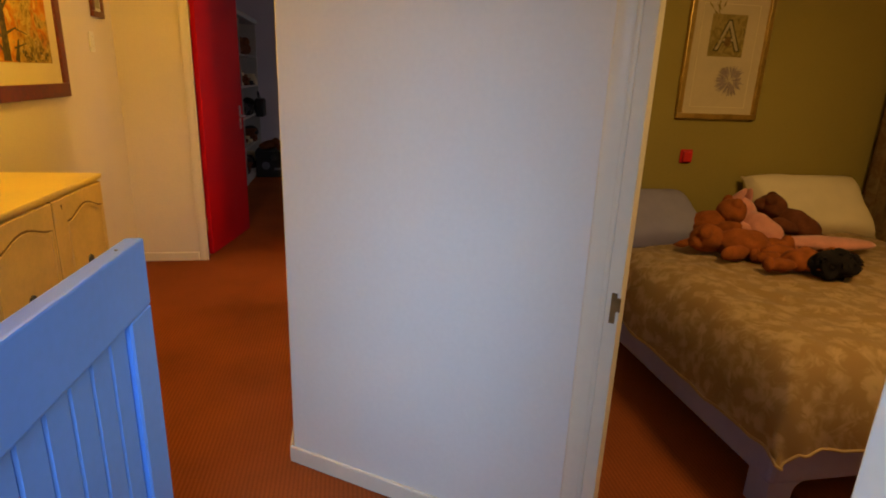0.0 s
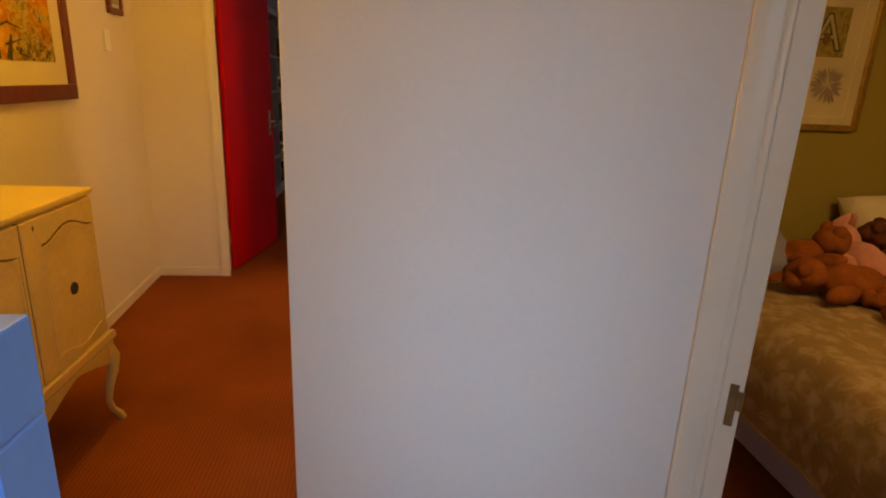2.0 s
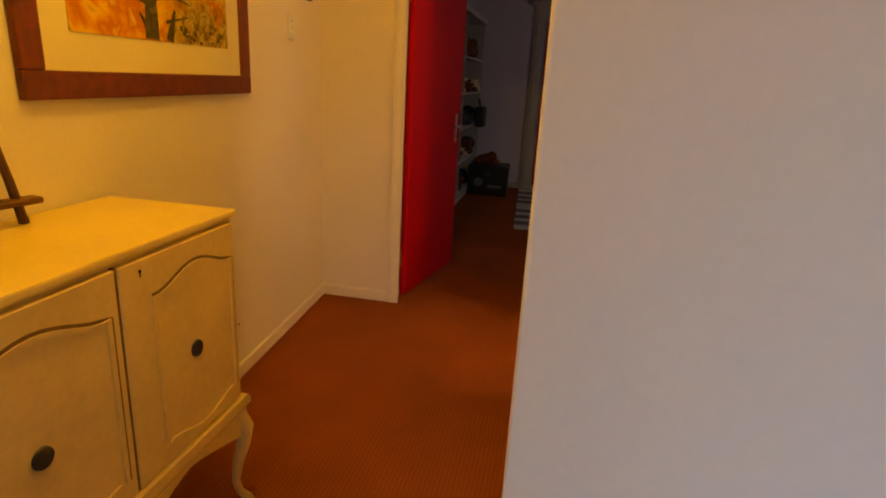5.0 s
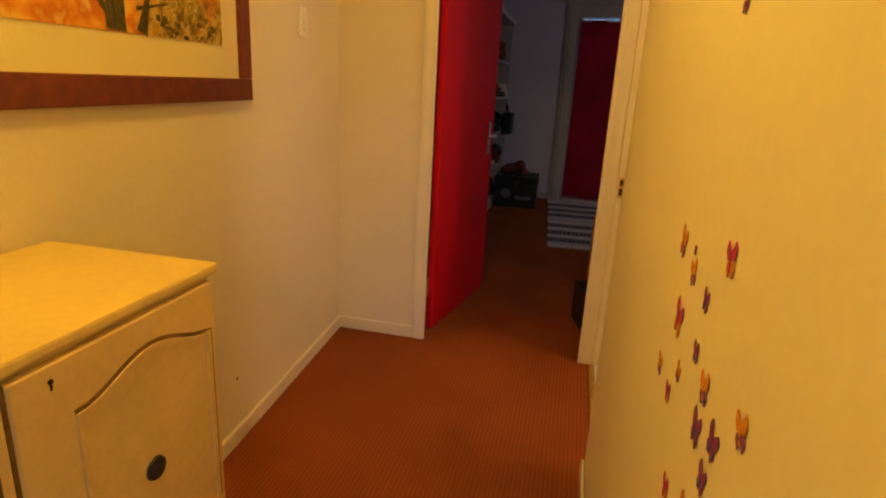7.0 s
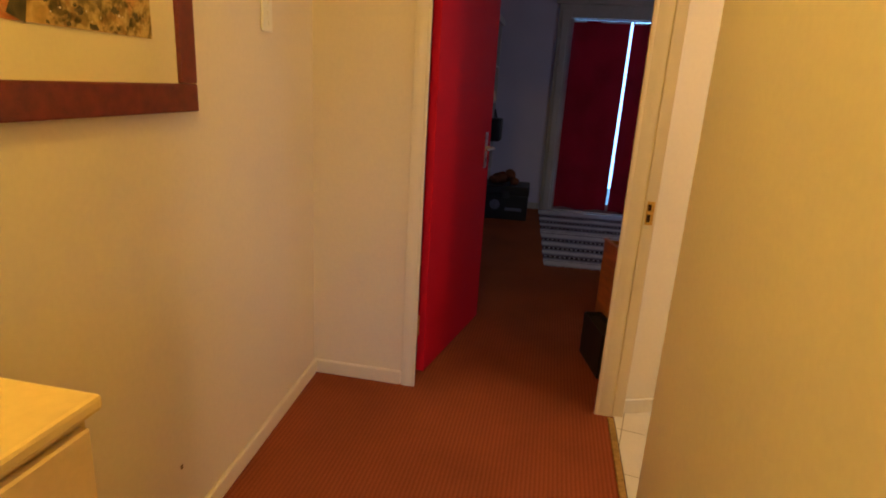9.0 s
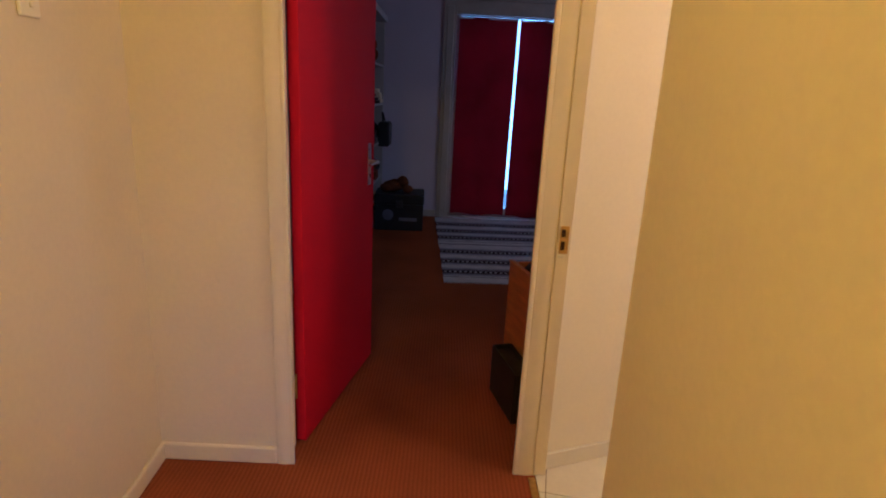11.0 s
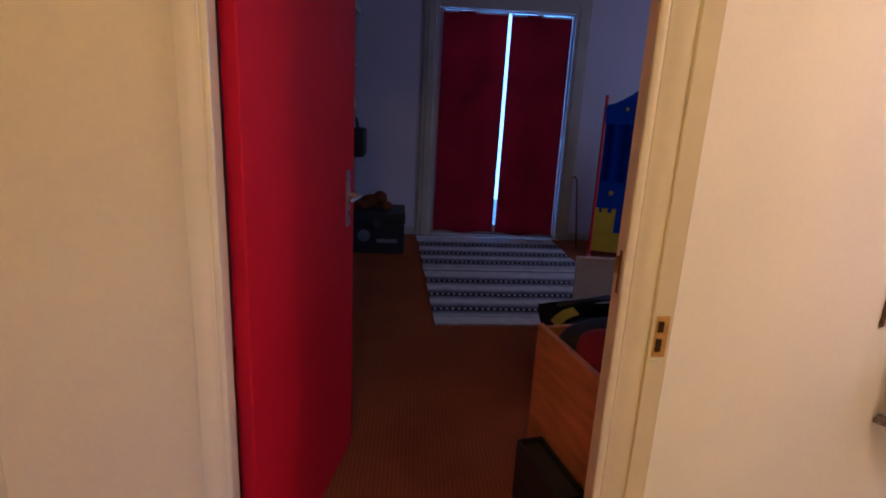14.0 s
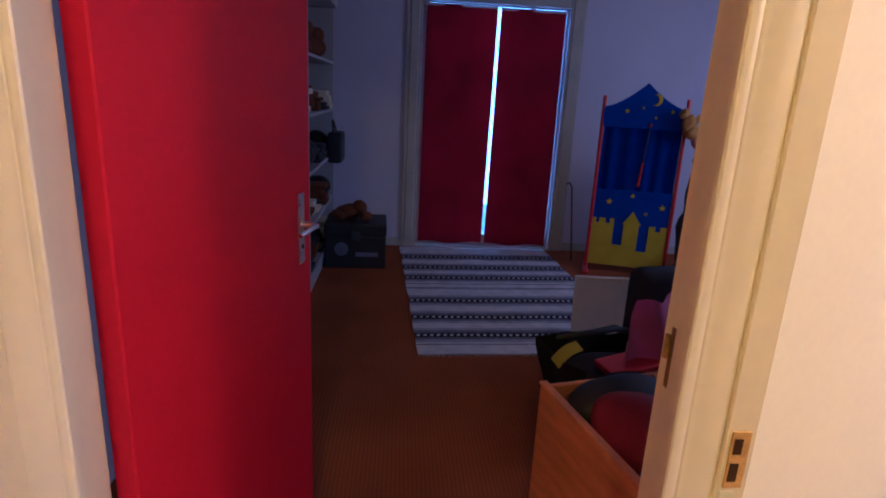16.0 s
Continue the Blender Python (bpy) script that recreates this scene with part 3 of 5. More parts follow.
rd = thing("door", pose(-0.613, YE + 0.118, 0, 0, 0, 79.2), "crimson gloss-painted flush door standing open into the room", "door", kind="structure")
rd.name = "door_1"
part("leaf", B(((0.0, 0.0, 0.012), (0.815, 0.040, 2.035), 0.003)), REDPAINT, rd)
lever_handle(rd, 0.738, 1.035, 1)
for z in (0.25, 1.80):
    bm = bmesh.new()
    rod(bm, (-0.006, 0.036, z - 0.05), (-0.006, 0.036, z + 0.05), 0.006, 0.006, 10)
    part("hinge", bm, BRASS, rd, smooth=True)

# ---- blue half door at the entrance ----
gd = thing("half_door", pose(0.010, 0.378, 0, 0, 0, 87.8), "pale blue painted tongue-and-groove half door standing open", "stable door")
L, T, Z1 = 0.830, 0.034, 1.108
part("top_rail", B(((0.0, 0.0, Z1 - 0.135), (L, T, Z1), 0.005, 2)), BLUEPAINT, gd)
part("bottom_rail", B(((0.10, 0.001, 0.02), (L - 0.10, T - 0.001, 0.20), 0.004)), BLUEPAINT, gd)
part("stile", B(((0.0, 0.0005, 0.02), (0.0995, T - 0.0005, Z1 - 0.1355), 0.004)), BLUEPAINT, gd)
part("stile", B(((L - 0.0995, 0.0005, 0.02), (L, T - 0.0005, Z1 - 0.1355), 0.004)), BLUEPAINT, gd)
for k in range(9):
    w = (L - 0.205) / 9
    x = 0.1025 + k * w
    part("board", B(((x + 0.002, 0.010, 0.19), (x + w - 0.002, 0.024, Z1 - 0.132), 0.004)), BLUEPAINT, gd)
bm = bmesh.new()
rod(bm, (L - 0.085, 0.016, Z1 - 0.002), (L - 0.085, 0.016, Z1 + 0.0008), 0.003, 0.003, 10)
part("screw_hole", bm, OLDIRON, gd)


# ---- sideboard ----
def arched(y0, y1, z0, z1, rise, n=10, sag=0.0):
    """A panel's outline: a curved, shouldered top and an ogee foot."""
    w = y1 - y0
    top = []
    for k in range(n + 1):
        u = k / n
        s = 0.5 - 0.5 * math.cos(2 * math.pi * min(1, max(0, (u - 0.06) / 0.88)))
        top.append((y1 - u * w, z1 - rise + rise * s ** 0.8))
    bot = []
    for k in range(n + 1):
        u = k / n
        s = 0.5 - 0.5 * math.cos(2 * math.pi * min(1, max(0, (u - 0.04) / 0.92)))
        bot.append((y0 + u * w, z0 + sag * (1 - s)))
    return bot + top


def ring(bm, outline, inset, y, depth):
    """A thin band along a closed outline."""
    n = len(outline)
    inner = []
    for i, p in enumerate(outline):
        a, b = Vector(outline[i - 1]), Vector(outline[(i + 1) % n])
        t = (b - a).normalized()
        nrm = Vector((-t.y, t.x))
        inner.append((p[0] + nrm.x * inset, p[1] + nrm.y * inset))
    o1 = [bm.verts.new((x, y, z)) for x, z in outline]
    i1 = [bm.verts.new((x, y, z)) for x, z in inner]
    o2 = [bm.verts.new((x, y + depth, z)) for x, z in outline]
    i2 = [bm.verts.new((x, y + depth, z)) for x, z in inner]
    for k in range(n):
        j = (k + 1) % n
        for q in ((o1[k], o1[j], i1[j], i1[k]), (o2[k], i2[k], i2[j], o2[j]), (o1[k], o2[k], o2[j], o1[j]), (i1[k], i1[j], i2[j], i2[k])):
            bm.faces.new(q)


def band(bm, line, width, y, depth):
    """A thin strip along an open line in x and z, outside of it."""
    rows = []
    for i, p in enumerate(line):
        a, b = Vector(line[max(i - 1, 0)]), Vector(line[min(i + 1, len(line) - 1)])
        t = (b - a).normalized()
        q = (p[0] + t.y * width, p[1] - t.x * width)
        rows.append([bm.verts.new((c[0], yy, c[1])) for c, yy in ((p, y), (q, y), (q, y + depth), (p, y + depth))])
    for A, C in zip(rows, rows[1:]):
        for k in range(4):
            bm.faces.new((A[k], A[(k + 1) % 4], C[(k + 1) % 4], C[k]))
    bm.faces.new(rows[0][::-1])
    bm.faces.new(rows[-1])


# local x runs along the front (towards the red door), y from the front to the wall
SBX, SBL = 1.20, 1.492
sb = thing("sideboard", pose(-0.612, SBX, 0, 0, 0, 90), "cream-painted wooden sideboard with rubbed brown edges on cabriole legs", "sideboard")
DEP = 0.385
part("body", B(((0.0, 0.006, 0.40), (SBL, DEP, 0.957), 0.004)), CREAM, sb)
part("top", B(((-0.012, -0.010, 0.957), (SBL + 0.010, DEP + 0.004, 0.978), 0.006, 2)), CREAMTOP, sb, "smooth cream-painted top")
bm = bmesh.new()
prism(bm, [(-0.018, 0.375), (SBL + 0.018, 0.375), (SBL + 0.018, 0.392), (SBL + 0.006, 0.408), (-0.006, 0.408), (-0.018, 0.392)], 0.03, pose(0, -0.022, 0))
box(bm, (-0.010, -0.014, 0.350), (SBL + 0.010, 0.010, 0.3755), 0.004)
part("base_moulding", bm, CREAM, sb)
part("base_shadow_line", B(((-0.0165, -0.0185, 0.3695), (SBL + 0.0165, 0.0, 0.3755))), WORN, sb, "rubbed brown line")
pts = [(0.02, 0.351)]
for k in range(61):
    u = k / 60
    w = abs((u * 3) % 1 - 0.5) * 2
    pts.append((0.02 + u * (SBL - 0.04), 0.285 + 0.045 * (1 - w) ** 0.7 - 0.012 * math.cos(u * 6 * math.pi)))
pts.append((SBL - 0.02, 0.351))
bm = bmesh.new()
prism(bm, pts, 0.02, pose(0, -0.008, 0))
part("apron", bm, CREAM, sb)
part("side_moulding", B(((SBL + 0.001, 0.012, 0.372), (SBL + 0.018, DEP, 0.406), 0.006)), CREAM, sb)
doors = ((0.165, 0.600), (0.612, 1.046), (1.055, 1.480))
for k, (a, b) in enumerate(doors):
    d = part("door", B(((a, -0.010, 0.412), (b, 0.0055, 0.946), 0.003)), CREAM, sb)
    part("door_edge", B(((a - 0.007, -0.006, 0.411), (a - 0.0005, 0.0058, 0.947))), WORN, d, "rubbed brown edge")
    if k == 2:
        out = arched(a + 0.090, b - 0.020, 0.432, 0.890, 0.038, 14, 0.030)
    else:
        out = arched(a + 0.045, b - 0.026, 0.432, 0.890, 0.038, 14, 0.030)
    bm = bmesh.new()
    ring(bm, out, 0.011, -0.0145, 0.006)
    part("panel_moulding", bm, CREAM, d)
    bm = bmesh.new()
    band(bm, out[14:], 0.0075, -0.0112, 0.004)
    part("panel_line", bm, WORN, d, "rubbed brown line round the panel")
    bm = bmesh.new()
    c = (a + b) / 2 + (0.018 if k == 2 else 0.0)
    rod(bm, (c, -0.011, 0.66), (c, -0.016, 0.66), 0.0225, 0.021, 20)
    part("knob_plate", bm, OLDIRON, d, "dark round pewter pull", True)
    if k == 2:
        bm = bmesh.new()
        x = 2.315 - SBX
        rod(bm, (x, -0.0098, 0.921), (x, -0.0108, 0.921), 0.0045, 0.0045, 12)
        box(bm, (x - 0.002, -0.0108, 0.908), (x + 0.002, -0.0098, 0.9185))
        part("keyhole", bm, VOID, d, "dark keyhole")
for x, y, ox, oy in ((SBL - 0.020, 0.03, 1, -1), (0.045, 0.03, -1, -1), (SBL - 0.045, DEP - 0.04, 1, 1), (0.045, DEP - 0.04, -1, 1)):
    bm = bmesh.new()
    sweep(bm, [(x, y, 0.372), (x + ox * 0.020, y + oy * 0.018, 0.33), (x + ox * 0.036, y + oy * 0.030, 0.285), (x + ox * 0.030, y + oy * 0.026, 0.23),
               (x + ox * 0.014, y + oy * 0.012, 0.16), (x + ox * 0.008, y + oy * 0.006, 0.10), (x + ox * 0.016, y + oy * 0.014, 0.055), (x + ox * 0.032, y + oy * 0.030, 0.024), (x + ox * 0.040, y + oy * 0.036, 0.0)],
          [0.026, 0.028, 0.026, 0.021, 0.016, 0.012, 0.012, 0.016, 0.014], 14)
    part("leg", bm, CREAM, sb, smooth=True)

# wooden plate stand on the sideboard
es = thing("easel_stand", pose(-0.965, 2.245, 0.979, 0, 0, 80), "dark brown wooden display easel standing on the sideboard", "easel")
bm = bmesh.new()
sweep(bm, [(0.13, 0.0, 0.0), (0.112, 0.0, 0.10), (0.078, 0.0, 0.25), (0.030, 0.0, 0.46)], [0.011, 0.010, 0.009, 0.009], 8)
part("upright", bm, WALNUT, es, smooth=True)
bm = bmesh.new()
sweep(bm, [(-0.13, 0.0, 0.0), (-0.112, 0.0, 0.10), (-0.078, 0.0, 0.25), (-0.030, 0.0, 0.46)], [0.011, 0.010, 0.009, 0.009], 8)
part("upright", bm, WALNUT, es, smooth=True)
part("ledge", B(((-0.165, -0.030, 0.045), (0.165, 0.012, 0.060), 0.004)), WALNUT, es)
part("crossbar", B(((-0.100, -0.022, 0.345), (0.100, 0.008, 0.358), 0.003)), WALNUT, es)
bm = bmesh.new()
sweep(bm, [(0.0, 0.10, 0.0), (0.0, 0.01, 0.40)], [0.009, 0.009], 8)
part("back_leg", bm, WALNUT, es, smooth=True)


# ---- pictures on the hall wall ----
def picture(name, m, w, h, border, mount, wood, card, label, depth=0.024):
    """A framed picture; local x along the wall, -y into the room, z up from the lower left corner."""
    p = thing(name, m, label, "picture")
    for lo, hi in (((0, 0), (w, border)), ((0, h - border), (w, h)), ((0, border + 0.0004), (border, h - border - 0.0004)), ((w - border, border + 0.0004), (w, h - border - 0.0004))):
        bm = B(((lo[0], -depth, lo[1]), (hi[0], -0.002, hi[1]), 0.005, 2))
        part("frame_rail", bm, wood, p)
    part("mount", B(((border - 0.004, -0.012, border - 0.004), (w - border + 0.004, -0.006, h - border + 0.004))), card, p, "pale mount card")
    return p


def on_left(y, z):
    return pose(left_wall_x(y) - 0.0, y, z, 0, 0, 93.15)


pw, ph = 1.134, 0.84
pic = picture("landscape_picture", on_left(2.466, 1.247), pw, ph, 0.070, 0, MAHOG, MAT, "large watercolour landscape with trees in a dark red-brown wooden frame")
ix0, ix1, iz0, iz1 = 0.170, 0.968, 0.168, 0.68
wash = part("painted_sheet", B(((ix0, -0.0145, iz0), (ix1, -0.0125, iz1))), LANDSCAPE, pic, "orange and yellow watercolour wash")


def dab(bm, x, z, rx, rz, lift):
    """One brush mark: an uneven patch lying on the sheet."""
    n = 11
    vs = []
    for k in range(n):
        a = 2 * math.pi * k / n
        q = random.uniform(0.55, 1.15)
        vs.append(bm.verts.new((min(ix1 - 0.002, max(ix0 + 0.002, x + rx * q * math.cos(a))), -0.0146 - lift, min(iz1 - 0.002, max(iz0 + 0.002, z + rz * q * math.sin(a))))))
    bm.faces.new(vs)


def limb(bm, a, b, w0, w1):
    a, b = Vector(a), Vector(b)
    n = Vector((-(b - a).y, (b - a).x)).normalized()
    y = -0.0172 - 0.00002 * len(bm.faces)
    vs = [bm.verts.new((p.x, y, p.y)) for p in (a + n * w0, a - n * w0, b - n * w1, b + n * w1)]
    bm.faces.new(vs)


random.seed(4)
for mtl, count, zone, size, nm in ((INKDARK, 12, (0.60, 0.96, 0.0, 0.10), 0.010, "undergrowth"), (INKDARK, 40, (0.02, 0.97, 0.02, 0.6), 0.0011, "speckle"),
                                   (MAT, 16, (0.60, 0.90, 0.02, 0.20), 0.0035, "bare_paper")):
    bm = bmesh.new()
    for k in range(count):
        u, v = random.uniform(zone[0], zone[1]), random.uniform(zone[2], zone[3])
        dab(bm, ix0 + u * (ix1 - ix0), iz0 + v * (iz1 - iz0), size * random.uniform(0.5, 1.4), size * random.uniform(0.4, 0.9), 0.00004 * k + 0.0001)
    tagged(part(nm, bm, mtl, wash), kind="stuff")
tx = ix0 + 0.335
bm = bmesh.new()
limb(bm, (tx, iz0 + 0.004), (tx + 0.012, iz0 + 0.26), 0.034, 0.018)
limb(bm, (tx - 0.01, iz0 + 0.03), (tx - 0.055, iz0 + 0.075), 0.012, 0.004)
limb(bm, (tx + 0.09, iz0 + 0.004), (tx + 0.125, iz0 + 0.10), 0.020, 0.006)
for a, b, w in (((0.004, 0.10), (-0.10, 0.125), 0.007), ((0.006, 0.115), (0.12, 0.15), 0.007), ((0.10, 0.146), (0.22, 0.125), 0.004), ((-0.09, 0.123), (-0.21, 0.108), 0.004), ((0.075, 0.06), (0.20, 0.085), 0.005)):
    limb(bm, (tx + a[0], iz0 + a[1]), (tx + b[0], iz0 + b[1]), w, w * 0.45)
for s, a in ((-1, 0.30), (1, 0.34), (-1, 0.20), (1, 0.24)):
    limb(bm, (tx + 0.010, iz0 + 0.14 + a * 0.3), (tx + s * 0.14, iz0 + 0.20 + a * 0.5), 0.010, 0.004)
    limb(bm, (tx + s * 0.13, iz0 + 0.20 + a * 0.5), (tx + s * 0.27, iz0 + 0.19 + a * 0.65), 0.005, 0.002)
part("painted_tree", bm, INKDARK, wash, "dark painted tree")

# the small dark picture beyond it
sp2 = picture("small_picture", on_left(4.120, 1.698), 0.20, 0.28, 0.035, 0, MAHOG, PAPER, "small picture in a dark red-brown wooden frame")
part("painted_sheet", B(((0.055, -0.0145, 0.055), (0.145, -0.0125, 0.225))), INKGREEN, sp2)

# light switch
sw = thing("light_switch", on_left(4.035, 1.490), "ivory plastic three-gang light switch plate", "light switch")
part("plate", B(((0, -0.011, 0), (0.072, -0.001, 0.118), 0.005, 2)), PLASTIC, sw)
for k, z in enumerate((0.028, 0.059, 0.090)):
    bm = B(((0.030, -0.017, z - 0.007), (0.042, -0.010, z + 0.007), 0.002))
    part("toggle", bm, PLASTIC, sw)
# scuff on the wall near the skirting
solo("wall_scuff", B(((0, -0.002, 0), (0.010, -0.0006, 0.012), 0.0005)), WORN, "small brown scuff on the cream wall", "scuff", m=on_left(3.43, 0.245))


# ---- butterfly stickers ----
def butterfly(y, z, s, tilt, colour, label):
    """Two pairs of wings and a body, a thin sticker on the hall's east wall."""
    b = thing("butterfly_sticker", pose(0.2175, y, z, 0, 0, -90) @ pose(0, 0, 0, 0, tilt, 0), label, "sticker", "butterfly stickers")
    low = {ORANGE: PURPLE, PURPLE: PURPLE, CRIMSON: ORANGE}[colour]
    s *= 0.68
    k = 0.98 * s
    for sx in (-1, 1):
        bm = bmesh.new()
        prism(bm, [(0.0, 0.0), (sx * 0.10 * k, 0.35 * s), (sx * 0.36 * k, 0.62 * s), (sx * 0.46 * k, 0.50 * s), (sx * 0.50 * k, 0.28 * s), (sx * 0.34 * k, 0.02 * s)], 0.0008, pose(0, -0.0016, 0))
        part("upper_wing", bm, colour, b)
        bm = bmesh.new()
        prism(bm, [(0.0, 0.0), (sx * 0.32 * k, -0.02 * s), (sx * 0.40 * k, -0.22 * s), (sx * 0.24 * k, -0.50 * s), (sx * 0.14 * k, -0.42 * s), (sx * 0.06 * k, -0.28 * s)], 0.0008, pose(0, -0.0014, 0))
        part("lower_wing", bm, low, b)
    part("body", B(((-0.05 * k, -0.0024, -0.34 * s), (0.05 * k, -0.0014, 0.36 * s))), colour, b)


STICKERS = (
    (2.564, 1.147, 0.055, 8, ORANGE), (2.487, 1.157, 0.016, 0, PURPLE), (2.478, 1.130, 0.044, -20, ORANGE), (2.335, 1.188, 0.048, -12, CRIMSON),
    (2.397, 1.123, 0.036, 5, PURPLE), (2.515, 1.054, 0.066, 10, CRIMSON), (2.398, 1.060, 0.034, -6, PURPLE), (2.463, 1.002, 0.034, 18, ORANGE),
    (2.502, 0.951, 0.038, -8, CRIMSON), (2.584, 0.953, 0.044, 4, ORANGE), (2.339, 1.046, 0.048, -14, ORANGE), (2.341, 0.997, 0.054, 3, PURPLE),
    (2.279, 1.021, 0.050, 12, PURPLE), (2.213, 1.075, 0.044, -20, ORANGE), (2.289, 0.972, 0.044, 6, PURPLE), (2.463, 1.44, 0.040, 10, ORANGE),
    (2.33, 0.90, 0.050, 10, ORANGE), (2.42, 0.86, 0.044, -10, CRIMSON))
NAMES = {ORANGE: "orange butterfly sticker on the cream wall", PURPLE: "purple butterfly sticker on the cream wall", CRIMSON: "crimson butterfly sticker on the cream wall"}
for y, z, s, tilt, c in STICKERS:
    butterfly(y, z, s, tilt, c, NAMES[c])

# ---- bathroom ----
bt = thing("floor_bathroom", pose(0.30, 4.40, 0.0, 0, 0, 21.5 - 32), "cream ceramic floor tiles with dark grout", "tiled floor", kind="structure")
bm = bmesh.new()
prism(bm, [(0.275, 3.522), (2.398, 3.522), (2.398, 5.35), (0.295, 4.533), (0.275, 4.520)], -0.0035, Matrix(((1, 0, 0, 0), (0, 0, 1, 0), (0, -1, 0, 0.001), (0, 0, 0, 1))))
bmesh.ops.transform(bm, matrix=bt.matrix_world.inverted(), verts=bm.verts[:])
part("grout_bed", bm, GROUT, bt)

# basin on the slanting wall
bs = thing("wash_basin", BATH @ pose(0.972, 0, -0.045), "white china wash basin fixed to the bathroom wall", "basin")
bm = bmesh.new()
prof = [(0.02, 0.60), (0.10, 0.62), (0.17, 0.70), (0.205, 0.78), (0.215, 0.83), (0.205, 0.842), (0.185, 0.835), (0.165, 0.78), (0.10, 0.72), (0.0, 0.71)]
rings = []
for r, z in prof:
    rings.append([bm.verts.new((0.21 + r * math.cos(a) * 1.02, -0.20 + r * 0.92 * math.sin(a), z)) for a in [2 * math.pi * k / 32 for k in range(32)]])
for A, C in zip(rings, rings[1:]):
    for k in range(32):
        bm.faces.new((A[k], A[(k + 1) % 32], C[(k + 1) % 32], C[k]))
bm.faces.new(rings[0][::-1])
bmesh.ops.remove_doubles(bm, verts=bm.verts[:], dist=0.0005)
part("bowl", bm, BASINW, bs, smooth=True)
part("back_ledge", B(((0.0, -0.075, 0.775), (0.42, -0.001, 0.850), 0.014, 3)), BASINW, bs)
bm = bmesh.new()
rod(bm, (0.21, -0.045, 0.85), (0.21, -0.045, 0.95), 0.014, 0.012, 14)
sweep(bm, [(0.21, -0.045, 0.935), (0.21, -0.10, 0.955), (0.21, -0.15, 0.93)], [0.011, 0.010, 0.009])
part("tap", bm, CHROME, bs, "chrome basin tap", True)
bm = bmesh.new()
sweep(bm, [(0.21, -0.18, 0.62), (0.21, -0.18, 0.56), (0.20, -0.15, 0.52), (0.17, -0.10, 0.53), (0.16, -0.001, 0.53)], [0.018, 0.018, 0.018, 0.016, 0.016], 12)
part("waste_trap", bm, OLDIRON, bs, "dull metal waste pipe", True)
bm = bmesh.new()
rod(bm, (0.075, -0.07, 0.655), (0.075, -0.07, 0.685), 0.020, 0.017, 10)
sweep(bm, [(0.075, -0.07, 0.66), (0.088, -0.068, 0.625), (0.080, -0.06, 0.585), (0.050, -0.05, 0.555), (0.018, -0.035, 0.540), (-0.005, -0.003, 0.538)], [0.009] * 6, 10)
part("supply_hose", bm, PEWTER, bs, "grey metal supply hose", True)
bm = bmesh.new()
sweep(bm, [(0.055 + 0.026 * math.cos(radians(a)), -0.055, 0.530 + 0.030 * math.sin(radians(a))) for a in range(0, 361, 24)], [0.0065] * 16, 8)
rod(bm, (0.012, -0.006, 0.540), (0.012, -0.030, 0.540), 0.017, 0.015, 10)
part("stop_valve", bm, PEWTER, bs, "grey metal stop valve with a ring tap", True)
bx = thing("soap_box", BATH @ pose(1.022, -0.05, 0.806), "small white and yellow packet on the basin", "packet")
part("carton", B(((0, -0.02, 0), (0.045, 0.02, 0.05), 0.003)), WHITEPL, bx)
part("band", B(((0.004, -0.0212, 0.012), (0.041, -0.0202, 0.040))), YELLOW, bx)
sl = thing("splashback", BATH @ pose(0.862, 0, 0.815), "grey stone splashback panel above the basin", "splashback")
part("panel", B(((0.0045, -0.012, 0), (0.60, -0.001, 0.331), 0.002)), SPLASH, sl)
part("raw_edge", B(((0.0, -0.0115, 0), (0.0042, -0.001, 0.331))), WORN, sl, "dark raw edge")
part("top_bead", B(((0.0, -0.014, 0.3315), (0.60, -0.001, 0.339), 0.002)), WHITEPL, sl, "white sealant bead")
cab = thing("mirror_cabinet", BATH @ pose(0.930, 0, 1.205), "cream-framed mirror cabinet on the bathroom wall", "cabinet")
part("body", B(((0.0, -0.085, 0.0), (0.52, -0.001, 0.62), 0.004)), TRIM, cab)
part("frame_rail", B(((0.0, -0.105, 0.0), (0.52, -0.086, 0.055), 0.005)), TRIM, cab)
part("frame_rail", B(((0.0, -0.105, 0.565), (0.52, -0.086, 0.62), 0.005)), TRIM, cab)
part("frame_stile", B(((0.0, -0.105, 0.0555), (0.055, -0.086, 0.5645), 0.005)), TRIM, cab)
part("frame_stile", B(((0.465, -0.105, 0.0555), (0.52, -0.086, 0.5645), 0.005)), TRIM, cab)
mm = bpy.data.materials.new("mirror")
mm.use_nodes = True
mm.node_tree.nodes["Principled BSDF"].inputs["Metallic"].default_value = 1.0
mm.node_tree.nodes["Principled BSDF"].inputs["Roughness"].default_value = 0.03
mm.node_tree.nodes["Principled BSDF"].inputs["Base Color"].default_value = (0.86, 0.87, 0.86, 1)
part("mirror_glass", B(((0.054, -0.0935, 0.054), (0.466, -0.0895, 0.566))), mm, cab, "mirror")

